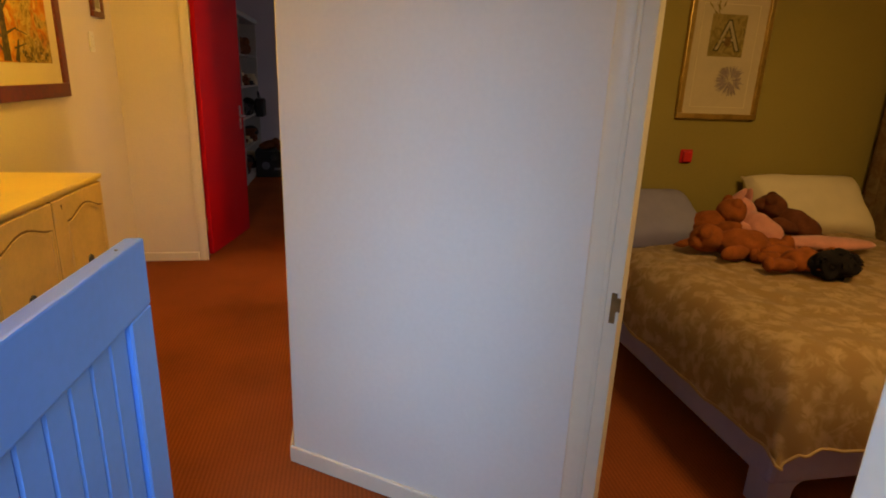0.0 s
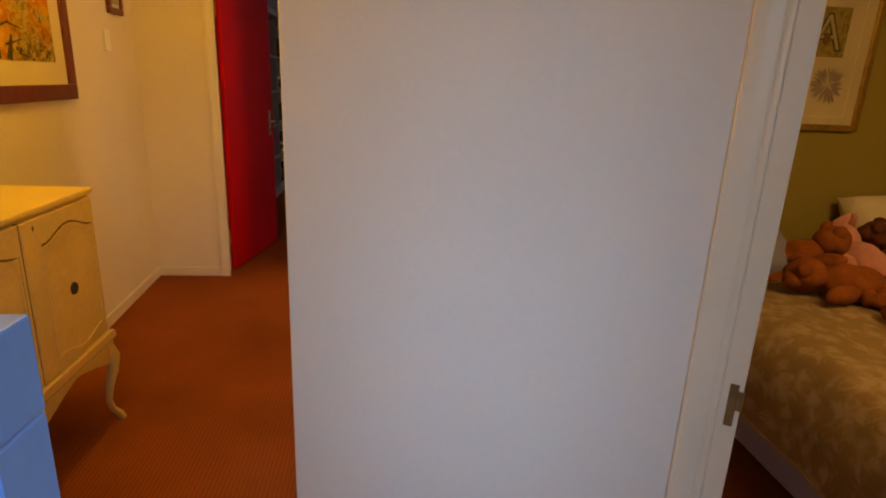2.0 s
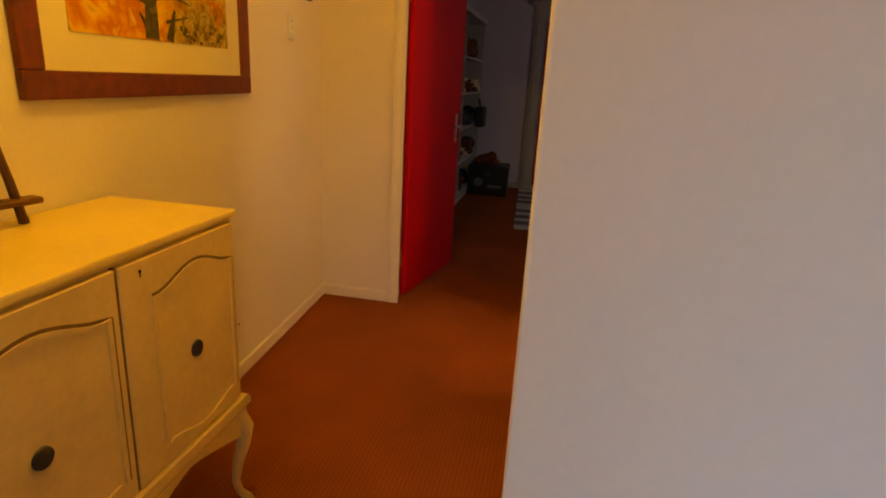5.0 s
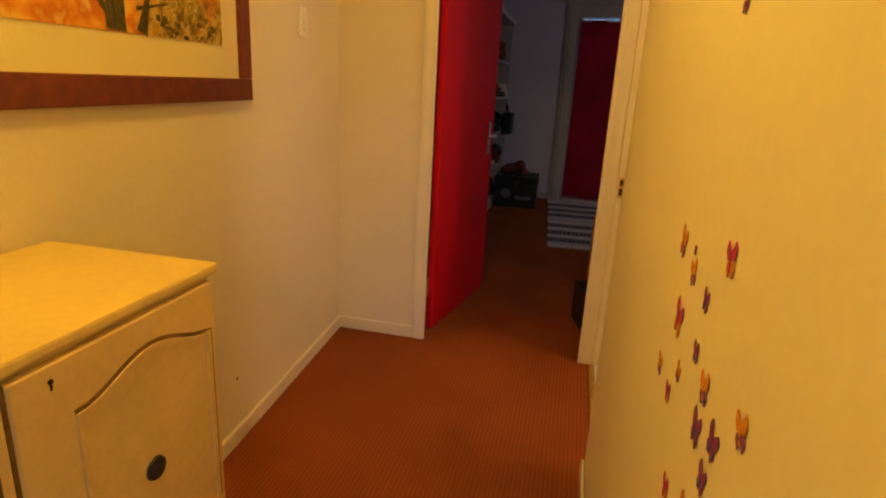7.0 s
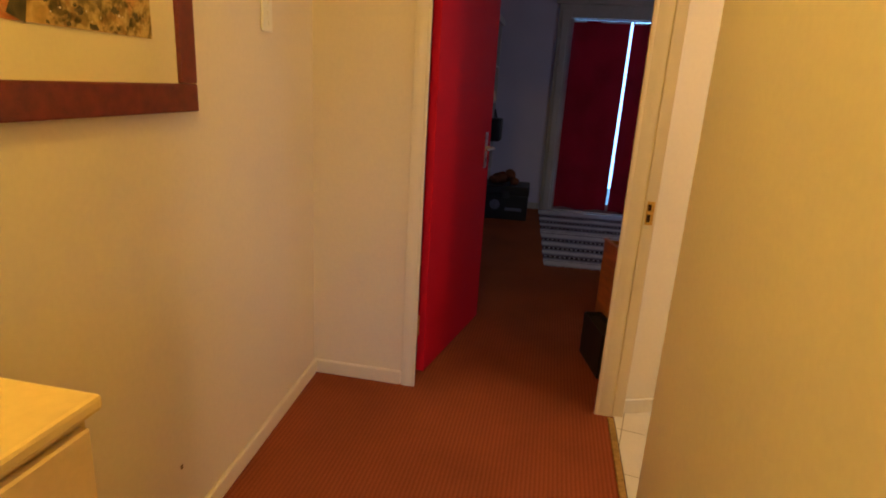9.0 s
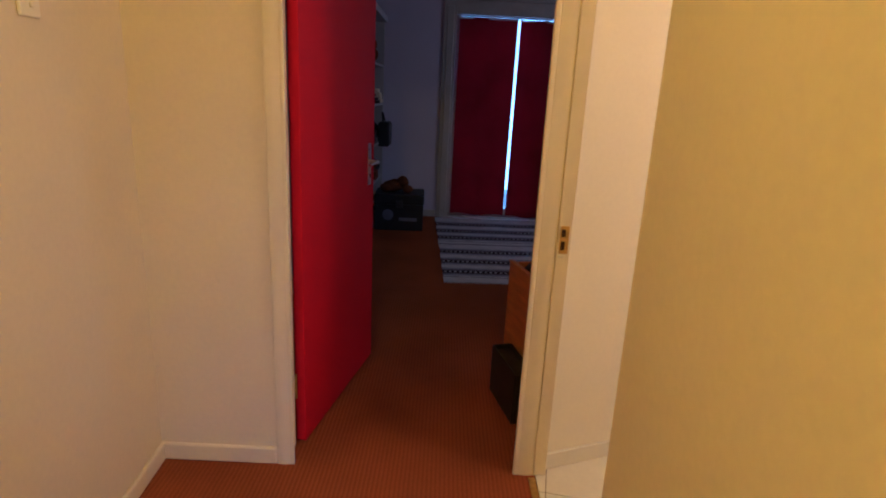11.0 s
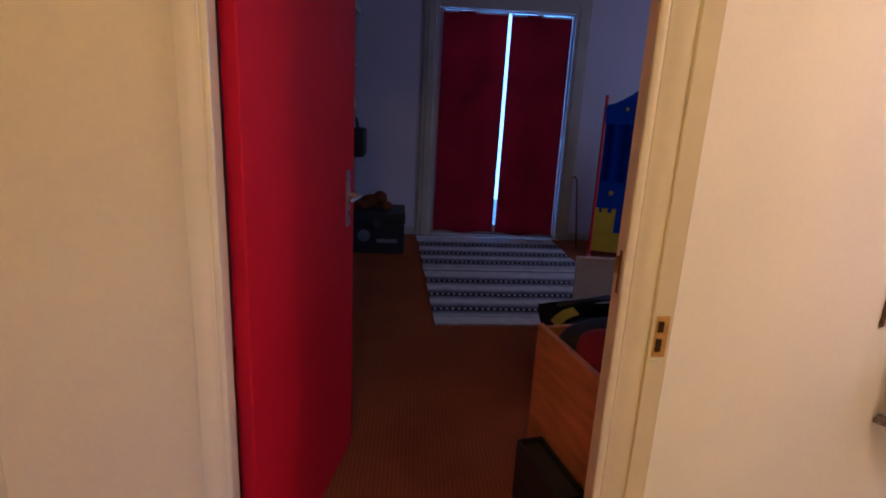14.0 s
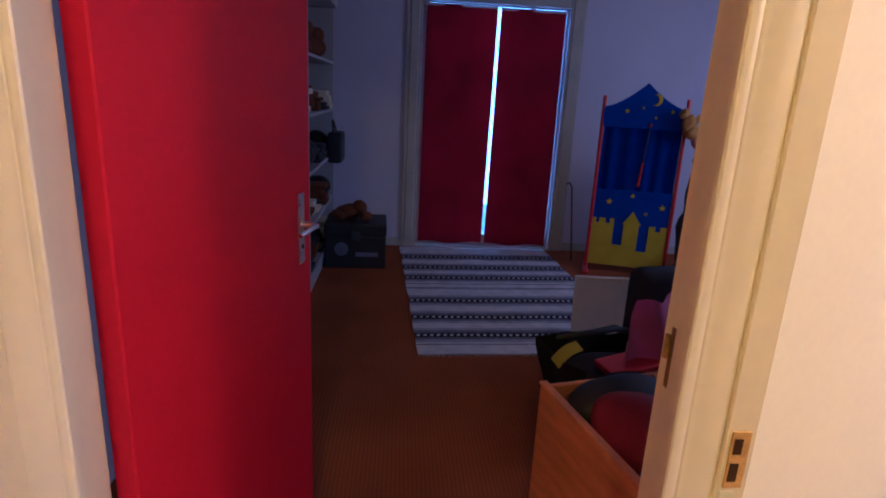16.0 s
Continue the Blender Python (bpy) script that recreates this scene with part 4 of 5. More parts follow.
# ---- far room: glazed doors and curtains ----
wd = thing("window_1", pose(0, 0, 0), "white-painted glazed double doors behind red curtains", "glazed door", kind="structure")
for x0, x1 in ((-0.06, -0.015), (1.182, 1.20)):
    part("window_frame", B(((x0, WY + 0.03, 0.02), (x1, WY + 0.11, 2.14), 0.003)), DIMTRIM, wd)
part("window_frame", B(((-0.0145, WY + 0.03, 2.128), (1.1815, WY + 0.11, 2.14), 0.003)), DIMTRIM, wd)
part("bottom_rail", B(((-0.0145, WY + 0.05, 0.0195), (1.1815, WY + 0.09, 0.12), 0.003)), DIMTRIM, wd)
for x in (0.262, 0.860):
    part("mullion", B(((x, WY + 0.05, 0.1205), (x + 0.045, WY + 0.09, 2.1275), 0.003)), DIMTRIM, wd)
for x0, x1 in ((-0.0145, 0.2615), (0.3075, 0.8595), (0.9055, 1.1815)):
    for k in range(4):
        z0 = 0.1205 + k * 0.50
        if k and x0 != 0.3075:
            part("glazing_bar", B(((x0, WY + 0.055, z0 - 0.009), (x1, WY + 0.085, z0 + 0.009), 0.002)), DIMTRIM, wd)
        pane = part("pane", B(((x0 + 0.001, WY + 0.068, z0 + 0.0095), (x1 - 0.001, WY + 0.072, z0 + 0.4905))), GLASS, wd)
        pane.visible_shadow = False
part("door_sill", B(((-0.06, WY - 0.02, 0.0), (1.20, WY + 0.12, 0.019), 0.003)), DIMTRIM, wd)
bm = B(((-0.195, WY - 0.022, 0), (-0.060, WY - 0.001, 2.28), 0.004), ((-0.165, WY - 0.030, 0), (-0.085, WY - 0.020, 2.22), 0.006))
part("architrave", bm, DIMTRIM, wd)
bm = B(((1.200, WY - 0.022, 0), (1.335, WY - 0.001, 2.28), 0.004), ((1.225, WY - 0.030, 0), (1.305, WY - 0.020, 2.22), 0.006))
part("architrave", bm, DIMTRIM, wd)
part("head_trim", B(((-0.0595, WY - 0.022, 2.14), (1.1995, WY - 0.001, 2.2795), 0.004)), DIMTRIM, wd)
part("head_moulding", B(((-0.235, WY - 0.050, 2.2805), (1.375, WY - 0.001, 2.33), 0.010, 2)), DIMTRIM, wd)


def curtain(x0t, x1t, x0b, x1b, zt, zb, y, label, waves=2.0):
    """A flat, slightly buckled cloth panel on a thin rod."""
    c = thing("curtain", pose(0, 0, 0), label, "curtain", "red curtains")
    bm = bmesh.new()

    def f(u, v):
        z = zt + (zb - zt) * v
        xa, xb = x0t + (x0b - x0t) * v, x1t + (x1b - x1t) * v
        x = xa + (xb - xa) * u
        d = 0.006 * math.sin(u * math.pi * 2 * waves + 1.2 * v) * (0.4 + 0.6 * v) + 0.004 * noise.noise((x * 3, z * 2, 1))
        z2 = z + (0.010 * math.sin(u * math.pi * 3 + x0t) if v > 0.98 else 0)
        return (x, y + d, z2)
    sheet(bm, 36, 48, f)
    g = bmesh.ops.solidify(bm, geom=bm.faces[:], thickness=0.003)
    part("cloth", bm, CURTRED, c, smooth=True)
    bm = bmesh.new()
    rod(bm, (x0t - 0.01, y + 0.003, zt - 0.012), (x1t + 0.01, y + 0.003, zt - 0.012), 0.005, 0.005, 8)
    part("rod", bm, WHITEPL, c)
    for x in (x0t + 0.008, x1t - 0.008):
        bm = bmesh.new()
        rod(bm, (x, y + 0.028, zt + 0.004), (x, y - 0.006, zt + 0.004), 0.006, 0.005, 8)
        part("hook", bm, OLDIRON, c)


CY = WY - 0.042
curtain(-0.030, 0.571, -0.036, 0.556, 2.114, 0.056, CY, "red cotton curtain hung flat over the glazed door")
curtain(0.595, 1.156, 0.584, 1.160, 2.108, 0.050, CY, "red cotton curtain hung flat, light along its edges")

# daylight wall outside
bd = bpy.data.materials.new("bright_overcast")
bd.use_nodes = True
bsn = bd.node_tree.nodes["Principled BSDF"]
bsn.inputs["Emission Color"].default_value, bsn.inputs["Emission Strength"].default_value = (0.36, 0.62, 1.0, 1), 4.5
solo("backdrop", B(((-3, 11.6, -0.08), (4.5, 11.7, 4.5))), bd, "bright hazy daylight outside the doors", "sky backdrop", "structure")


# ---- striped rug ----
rg = thing("striped_rug", pose(-0.082, 6.68, 0.002, 0, 0, 3.0), "flat-woven rug striped in white, grey and black", "rug")
RW, RL = 1.36, 2.22


def rug_z(x, y):
    return 0.006 + 0.0012 * noise.noise((x * 6, y * 6, 4)) + 0.012 * math.exp(-((y - 1.78) / 0.035) ** 2 - ((x - 0.62) / 0.10) ** 2)


def rug_y(x, y):
    return y + 0.012 * noise.noise((x * 2.0, y * 0.6, 5))


part("backing", B(((0.012, 0.004, 0.0), (RW - 0.012, RL - 0.004, 0.0045), 0.001)), RUGG, rg)
rows, y = [], 0.0
cuts = [(0.120, 0.129, RUGB, 0), (1.070, 1.082, RUGG, 0), (1.095, 1.108, RUGB, 0), (1.185, 1.197, RUGB, 0)]
for c in (0.252, 0.535, 0.835, 1.336, 1.604, 1.905):
    cuts += [(c - 0.100, c - 0.062, RUGM, 0), (c - 0.062, c - 0.030, RUGG, 0), (c - 0.030, c + 0.030, RUGB, 0.026), (c + 0.030, c + 0.070, RUGG, 0), (c + 0.070, c + 0.105, RUGM, 0)]
for a, b, mtl, dash in sorted(cuts, key=lambda q: q[0]):
    if a > y + 0.001:
        rows.append((y, a, RUGW, 0))
    rows.append((a, b, mtl, dash))
    y = b
rows.append((y, RL, RUGW, 0))
for a, b, mtl, dash in rows:
    bm = bmesh.new()
    sheet(bm, 30, max(1, round((b - a) / 0.03)), lambda u, v: (u * RW + 0.010 * noise.noise(((a + (b - a) * v) * 4, 3, 2)), rug_y(u * RW, a + (b - a) * v), rug_z(u * RW, a + (b - a) * v)))
    st = part("stripe", bm, mtl, rg, smooth=True)
    if dash:
        bm = bmesh.new()
        n, ym = 34, (a + b) / 2
        for k in range(n):
            x0, x1 = RW * (k + 0.25) / n, RW * (k + 0.72) / n
            vs = [bm.verts.new((x, rug_y(x, yy), rug_z(x, yy) + 0.0012)) for x, yy in ((x0, ym - dash / 2), (x1, ym - dash / 2), (x1 + 0.005, ym + dash / 2), (x0 + 0.005, ym + dash / 2))]
            bm.faces.new(vs)
        tagged(part("woven_pattern", bm, RUGW, st, "pale woven dashes"), kind="stuff")
for yy, s in ((0.0, -1), (RL, 1)):
    bm = bmesh.new()
    random.seed(11 + s)
    for k in range(130):
        x = RW * (k + 0.5) / 130
        sweep(bm, [(x, yy, 0.005), (x + random.uniform(-0.006, 0.006), yy + s * random.uniform(0.015, 0.03), 0.003)], [0.0022, 0.0016], 4)
    tagged(part("fringe", bm, RUGW, rg, "pale wool fringe"), kind="stuff")


# ---- shelves behind the red door ----
sh = thing("shelf_unit", pose(0, 0, 0), "tall white shelf unit crowded with toys and clothes", "shelves")
SX0, SX1, SY0, SY1 = -1.198, -0.800, 6.30, 8.93
part("end_panel", B(((SX0, SY1 - 0.025, 0.0), (SX1, SY1, 2.02), 0.003)), DIMSHELF, sh)
part("end_panel", B(((SX0, SY0, 0.0), (SX1, SY0 + 0.025, 2.02), 0.003)), DIMSHELF, sh)
part("divider", B(((SX0, 7.60, 0.08), (SX1 - 0.005, 7.62, 2.0), 0.002)), DIMSHELF, sh)
part("plinth", B(((SX0, SY0 + 0.0255, 0.0), (SX1 - 0.01, SY1 - 0.0255, 0.08), 0.003)), DIMSHELF, sh)
part("cornice", B(((SX0, SY0 - 0.01, 2.0205), (SX1 + 0.03, SY1, 2.08), 0.008, 2)), DIMSHELF, sh)
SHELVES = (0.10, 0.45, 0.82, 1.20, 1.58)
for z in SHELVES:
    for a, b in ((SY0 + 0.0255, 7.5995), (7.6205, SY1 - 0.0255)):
        part("shelf", B(((SX0 + 0.012, a, z), (SX1 - 0.004, b, z + 0.02), 0.002)), DIMSHELF, sh)
part("back_panel", B(((SX0, SY0 + 0.0255, 0.081), (SX0 + 0.010, SY1 - 0.0255, 2.0))), DIMSHELF, sh)
random.seed(21)
goods = (("soft_toy", FURBROWN, "dark brown soft toy on the shelf", "soft toy"), ("folded_clothes", GREYFAB, "dark folded clothes on the shelf", "clothes"),
         ("soft_toy", FURBLACK, "black soft toy on the shelf", "soft toy"), ("folded_clothes", SHEET, "white folded cloth on the shelf", "clothes"), ("toy_bag", LEATHER, "black bag on the shelf", "bag"),
         ("folded_clothes", FURBROWN, "dark brown folded clothes on the shelf", "clothes"))
for si, z in enumerate(SHELVES):
    y = 7.70
    while y < SY1 - 0.16:
        nm, mtl, lab, cat = goods[random.randrange(len(goods))]
        w = random.uniform(0.16, 0.26)
        h = random.uniform(0.12, 0.24)
        bm = bmesh.new()
        if nm == "soft_toy":
            blob(bm, (-0.92, y + w / 2, z + 0.020 + h * 0.42), (0.10, w * 0.42, h * 0.42), (0, 0, random.uniform(0, 60)), 3, 0.012)
            blob(bm, (-0.90, y + w / 2, z + 0.020 + h * 0.88), (0.07, 0.065, 0.06), (0, 0, 0), 3, 0.010)
        elif nm == "folded_clothes":
            q = z + 0.021
            for k in range(random.randint(2, 4)):
                hh = random.uniform(0.025, 0.045)
                box(bm, (-1.12 + random.uniform(0, .03), y + random.uniform(0, .02), q), (-0.82 + random.uniform(-.03, 0.02), y + w - random.uniform(0, .02), q + hh), 0.010, 2)
                q += hh + 0.0006
        else:
            blob(bm, (-0.93, y + w / 2, z + 0.020 + h * 0.5), (0.12, w * 0.45, h * 0.5), (0, 0, 10), 3, 0.02, 9)
        solo(nm, bm, mtl, lab, cat, group="things on the shelves", smooth=True)
        y += w + random.uniform(0.02, 0.07)
# bag hanging at the end of the shelves
hb = thing("hanging_bag", pose(-0.765, 8.70, 0.79), "black bag hanging at the end of the shelves", "bag")
bm = bmesh.new()
box(bm, (-0.05, -0.13, 0.0), (0.07, 0.14, 0.25), 0.03, 3)
part("pouch", bm, LEATHER, hb, smooth=True)
bm = bmesh.new()
sweep(bm, [(0.0, -0.09, 0.24), (-0.015, -0.05, 0.34), (-0.02, 0.05, 0.34), (0.0, 0.10, 0.24)], [0.008] * 4, 8)
part("strap", bm, LEATHER, hb, smooth=True)

# trunk with a toy on it
tk = thing("trunk", pose(-0.79, 8.22, 0, 0, 0, 2), "black trunk with pale fittings on the carpet", "trunk")
part("body", B(((0, 0, 0.0), (0.48, 0.40, 0.265), 0.010, 2)), LEATHER, tk)
part("lid", B(((-0.006, -0.006, 0.266), (0.486, 0.406, 0.365), 0.014, 2)), LEATHER, tk)
part("clasp", B(((0.205, -0.014, 0.235), (0.275, 0.0, 0.305), 0.004)), OLDIRON, tk)
bm = bmesh.new()
rod(bm, (0.13, -0.004, 0.16), (0.13, 0.001, 0.16), 0.055, 0.055, 24)
part("round_label", bm, RUGG, tk, "round grey label")
part("name_strip", B(((0.24, -0.004, 0.10), (0.42, 0.001, 0.135), 0.002)), RUGG, tk, "grey strip")
bm = bmesh.new()
blob(bm, (-0.62, 8.42, 0.425), (0.11, 0.080, 0.063), (0, 0, 15), 3, 0.014)
blob(bm, (-0.53, 8.41, 0.465), (0.060, 0.058, 0.058), (0, 0, 0), 3, 0.012)
blob(bm, (-0.48, 8.36, 0.402), (0.055, 0.038, 0.040), (0, 0, 30), 3, 0.010)
blob(bm, (-0.70, 8.37, 0.405), (0.065, 0.042, 0.043), (0, 0, -30), 3, 0.010)
solo("teddy_bear", bm, FURBROWN, "brown teddy bear lying on the trunk", "soft toy", smooth=True)


# ---- toy box, bin and the things beyond ----
TB = pose(0.217, 5.284, 0, 0, 0, -76.5)      # x runs back towards the end wall, y to the right of it
tb = thing("toy_box", TB, "open orange-varnished wooden toy box stuffed with bags", "toy box")
TL, TW, TH = 0.575, 0.40, 0.600
part("side_panel", B(((0, 0.0, 0.0), (TL, 0.018, TH), 0.003)), PINE, tb)
part("side_panel", B(((0, TW - 0.018, 0.0), (TL, TW, TH), 0.003)), PINE, tb)
part("end_panel", B(((0.0, 0.0185, 0.0), (0.018, TW - 0.0185, TH), 0.003)), PINE, tb)
part("end_panel", B(((TL - 0.018, 0.0185, 0.0), (TL, TW - 0.0185, TH), 0.003)), PINE, tb)
part("bottom", B(((0.0185, 0.0185, 0.02), (TL - 0.0185, TW - 0.0185, 0.035))), PINE, tb)
part("edge_strip", B(((-0.003, -0.004, TH), (TL + 0.003, 0.022, TH + 0.011), 0.003)), PINE, tb, "worn rounded top edge")


def bag(name, m, r, mtl, label, rough=0.02, cat="bag"):
    bm = bmesh.new()
    blob(bm, (0, 0, 0), r, (0, 0, 0), 4, rough, 8)
    return solo(name, bm, mtl, label, cat, smooth=True, m=m, group="things in the toy box")


bag("nylon_bag", TB @ pose(0.28, 0.16, 0.585), (0.17, 0.125, 0.085), REDNY, "dark red nylon bag crumpled in the toy box", 0.03)
bag("nylon_bag", TB @ pose(0.115, 0.20, 0.585), (0.092, 0.165, 0.075), BLACKP, "black nylon bag pushed into the toy box", 0.02)
bag("dark_cloth", TB @ pose(0.44, 0.20, 0.560), (0.115, 0.15, 0.085), NAVY, "dark blue cloth stuffed in the toy box", 0.03, "cloth")
# black tote beyond the toy box
tt = thing("tote_bag", pose(0.545, 5.83, 0, 0, 0, 14), "open black nylon tote bag with a yellow lining flap", "bag")
for lo, hi in (((0, 0), (0.54, 0.012)), ((0, 0.408), (0.54, 0.42)), ((0, 0.0125), (0.012, 0.4075)), ((0.528, 0.0125), (0.54, 0.4075))):
    bm = bmesh.new()
    nx = 20
    x0, y0, x1, y1 = *lo, *hi
    along_x = (x1 - x0) > (y1 - y0)
    mid = (y0 + y1) / 2 if along_x else (x0 + x1) / 2
    sheet(bm, nx, 8, lambda u, v: ((x0 + (x1 - x0) * u, mid + 0.018 * math.sin(u * 9 + v * 3) * v, v * (0.325 + 0.02 * math.sin(u * 7))) if along_x else (mid + 0.018 * math.sin(u * 8 + v * 2) * v, y0 + (y1 - y0) * u, v * (0.325 + 0.02 * math.sin(u * 6 + 1)))))
    for v in bm.verts:
        k = 0.74 + 0.26 * min(1, v.co.z / 0.30)
        v.co.x, v.co.y = 0.30 + (v.co.x - 0.30) * k, 0.21 + (v.co.y - 0.21) * k
    bmesh.ops.solidify(bm, geom=bm.faces[:], thickness=0.008)
    part("side", bm, BLACKP, tt, smooth=True)
part("base", B(((0.085, 0.060, 0.0), (0.475, 0.360, 0.010), 0.003)), BLACKP, tt)
bm = bmesh.new()
blob(bm, (0.27, 0.21, 0.15), (0.25, 0.19, 0.145), (0, 0, 0), 4, 0.03, 7)
part("filling", bm, GREYFAB, tt, "dark clothes filling the bag", True)
bm = bmesh.new()
sheet(bm, 12, 4, lambda u, v: (-0.050 + 0.19 * u + 0.012 * v, 0.18 + 0.12 * u - 0.055 * v, 0.335 + 0.012 * math.sin(u * 4) - 0.022 * v + 0.02 * u))
bmesh.ops.solidify(bm, geom=bm.faces[:], thickness=0.006)
part("lining_flap", bm, YELLOW, tt, "yellow lining flap", True)
bm = bmesh.new()
sweep(bm, [(0.10, 0.40, 0.32), (0.24, 0.34, 0.355), (0.38, 0.36, 0.36), (0.50, 0.40, 0.32)], [0.016, 0.018, 0.018, 0.015], 8)
part("carry_strap", bm, BLACKP, tt, "black padded strap", True)
bm = bmesh.new()
box(bm, (-0.13, -0.07, 0), (0.13, 0.07, 0.030), 0.008, 2)
solo("red_case", bm, REDPL, "red plastic case lying on the black bag", "case", m=pose(0.80, 6.00, 0.295, 6, -4, 20), group="things in the tote bag")
bt2 = thing("bottle", pose(0.86, 6.12, 0.270), "small white plastic bottle in the black bag", "bottle")
bm = bmesh.new()
rod(bm, (0, 0, 0), (0, 0, 0.085), 0.026, 0.024, 16)
part("body", bm, WHITEPL, bt2, smooth=True)
bm = bmesh.new()
rod(bm, (0, 0, 0.0855), (0, 0, 0.115), 0.018, 0.018, 14)
part("cap", bm, PLASTIC, bt2, smooth=True)
bm = bmesh.new()


def pouch(u, v):
    w = 0.29 * (1 - 0.28 * v) * (1 + 0.05 * math.sin(v * 9))
    return (w * (u - 0.5), 0.035 * math.sin(u * 5 + v * 3) + 0.05 * v, 0.335 * v + 0.012 * math.sin(u * 8))


sheet(bm, 18, 22, pouch)
bmesh.ops.solidify(bm, geom=bm.faces[:], thickness=0.045)
solo("pink_bag", bm, PINKPL, "pink nylon bag standing in the black tote", "bag", smooth=True, m=pose(0.925, 6.00, 0.26, 0, 0, 16), group="things in the tote bag")
bn = thing("waste_bin", pose(0.148, 5.135, 0, 0, 0, -76.5), "small black open bin beside the toy box", "bin")
bw, bl, bh = 0.096, 0.31, 0.235
part("side", B(((0, 0, 0), (bl, 0.008, bh), 0.003)), BLACKP, bn)
part("side", B(((0, bw - 0.008, 0), (bl, bw, bh), 0.003)), BLACKP, bn)
part("end", B(((0, 0.0085, 0), (0.008, bw - 0.0085, bh), 0.003)), BLACKP, bn)
part("end", B(((bl - 0.008, 0.0085, 0), (bl, bw - 0.0085, bh), 0.003)), BLACKP, bn)
part("filling", B(((0.0085, 0.0085, 0.01), (bl - 0.0085, bw - 0.0085, bh - 0.02), 0.004)), GREYFAB, bn)

wb = thing("lap_tray", pose(0.855, 6.965, 0.010, -7, 0, -4), "off-white board propped upright on the rug", "board")
part("panel", B(((0, 0, 0.0), (0.36, 0.020, 0.375), 0.009, 2)), BOARDCARD, wb)
part("back_ledge", B(((0.03, 0.0205, 0.04), (0.315, 0.075, 0.055), 0.004)), WHITEPL, wb)
part("edge_band", B(((0.015, -0.004, 0.355), (0.33, 0.0, 0.368), 0.0015)), SHEET, wb)
ch = thing("armchair", pose(1.30, 6.38, -0.0, 0, 0, 10), "child's charcoal fabric armchair on the carpet", "armchair")
bm = bmesh.new()
box(bm, (-0.25, -0.22, 0.05), (0.25, 0.22, 0.30), 0.06, 3)
part("seat", bm, GREYFAB, ch, smooth=True)
bm = bmesh.new()
box(bm, (-0.27, 0.12, 0.10), (0.27, 0.27, 0.585), 0.07, 4)
part("backrest", bm, GREYFAB, ch, smooth=True)
for x in (-0.30, 0.22):
    bm = bmesh.new()
    box(bm, (x, -0.23, 0.03), (x + 0.09, 0.14, 0.42), 0.04, 3)
    part("arm", bm, GREYFAB, ch, smooth=True)
for x in (-0.24, 0.20):
    for y in (-0.19, 0.19):
        part("foot", B(((x, y, 0.0), (x + 0.04, y + 0.04, 0.055), 0.004)), WALNUT, ch)

# ---- puppet theatre ----
pt = thing("puppet_theatre", pose(1.390, 8.395, 0, 0, 0, -17), "blue and yellow felt puppet theatre on red poles", "puppet theatre")
PW = 0.63
for x in (0.0, PW):
    bm = bmesh.new()
    rod(bm, (x, 0, 0.0), (x - 0.0, 0.03, 1.44), 0.015, 0.015, 12)
    part("pole", bm, REDPL, pt, "red pole", True)
    part("foot", B(((x - 0.02, -0.16, 0.0), (x + 0.02, 0.16, 0.035), 0.006)), REDPL, pt, "red foot")
bm = bmesh.new()
prism(bm, [(0.016, 0.06), (PW - 0.016, 0.06), (PW - 0.016, 0.70), (0.016, 0.70)], 0.008, pose(0, 0.008, 0))
lowp = part("lower_cloth", bm, NAVY, pt, "blue felt")
castle = [(0.016, 0.06), (PW - 0.016, 0.06), (PW - 0.016, 0.42), (0.56, 0.42), (0.56, 0.38), (0.52, 0.38), (0.52, 0.42), (0.47, 0.42), (0.47, 0.20), (0.39, 0.20), (0.39, 0.42), (0.405, 0.42), (0.33, 0.53),
          (0.255, 0.42), (0.27, 0.42), (0.27, 0.24), (0.19, 0.24), (0.19, 0.46), (0.155, 0.46), (0.155, 0.42), (0.12, 0.42), (0.12, 0.46), (0.07, 0.46), (0.07, 0.42), (0.045, 0.42), (0.045, 0.46), (0.016, 0.46)]
bm = bmesh.new()
prism(bm, castle, 0.004, pose(0, 0.002, 0))
part("castle", bm, YELLOW, lowp, "yellow felt castle")
bm = bmesh.new()
sheet(bm, 40, 6, lambda u, v: (0.016 + u * (PW - 0.032), 0.032 + 0.008 * math.sin(u * 30 + 0.8 * math.sin(u * 9)), 0.660 + v * 0.56))
bmesh.ops.solidify(bm, geom=bm.faces[:], thickness=0.004)
part("stage_curtain", bm, NAVY, pt, "blue gathered curtain", True)
bm = bmesh.new()
prism(bm, [(0.0, 1.20), (PW, 1.20), (PW, 1.33)] + [(PW / 2 + (PW / 2 - 0.01) * (1 - k / 8), 1.36 + 0.19 * (k / 8) ** 1.5) for k in range(9)] + [(PW / 2 - (PW / 2 - 0.01) * (k / 8), 1.36 + 0.19 * ((8 - k) / 8) ** 1.5) for k in range(1, 9)] + [(0.0, 1.33)], 0.008, pose(0, 0.012, 0))
pel = part("pelmet", bm, NAVY, pt, "blue felt peak")
bm = bmesh.new()
mo = [(0.39 + 0.045 * math.cos(a), 1.425 + 0.045 * math.sin(a)) for a in [radians(-110 + 22 * k) for k in range(11)]]
mi = [(0.372 + 0.036 * math.cos(a), 1.425 + 0.040 * math.sin(a)) for a in [radians(105 - 21 * k) for k in range(11)]]
prism(bm, mo + mi, 0.003, pose(0, 0.008, 0))
part("moon", bm, YELLOW, pel, "yellow felt moon")


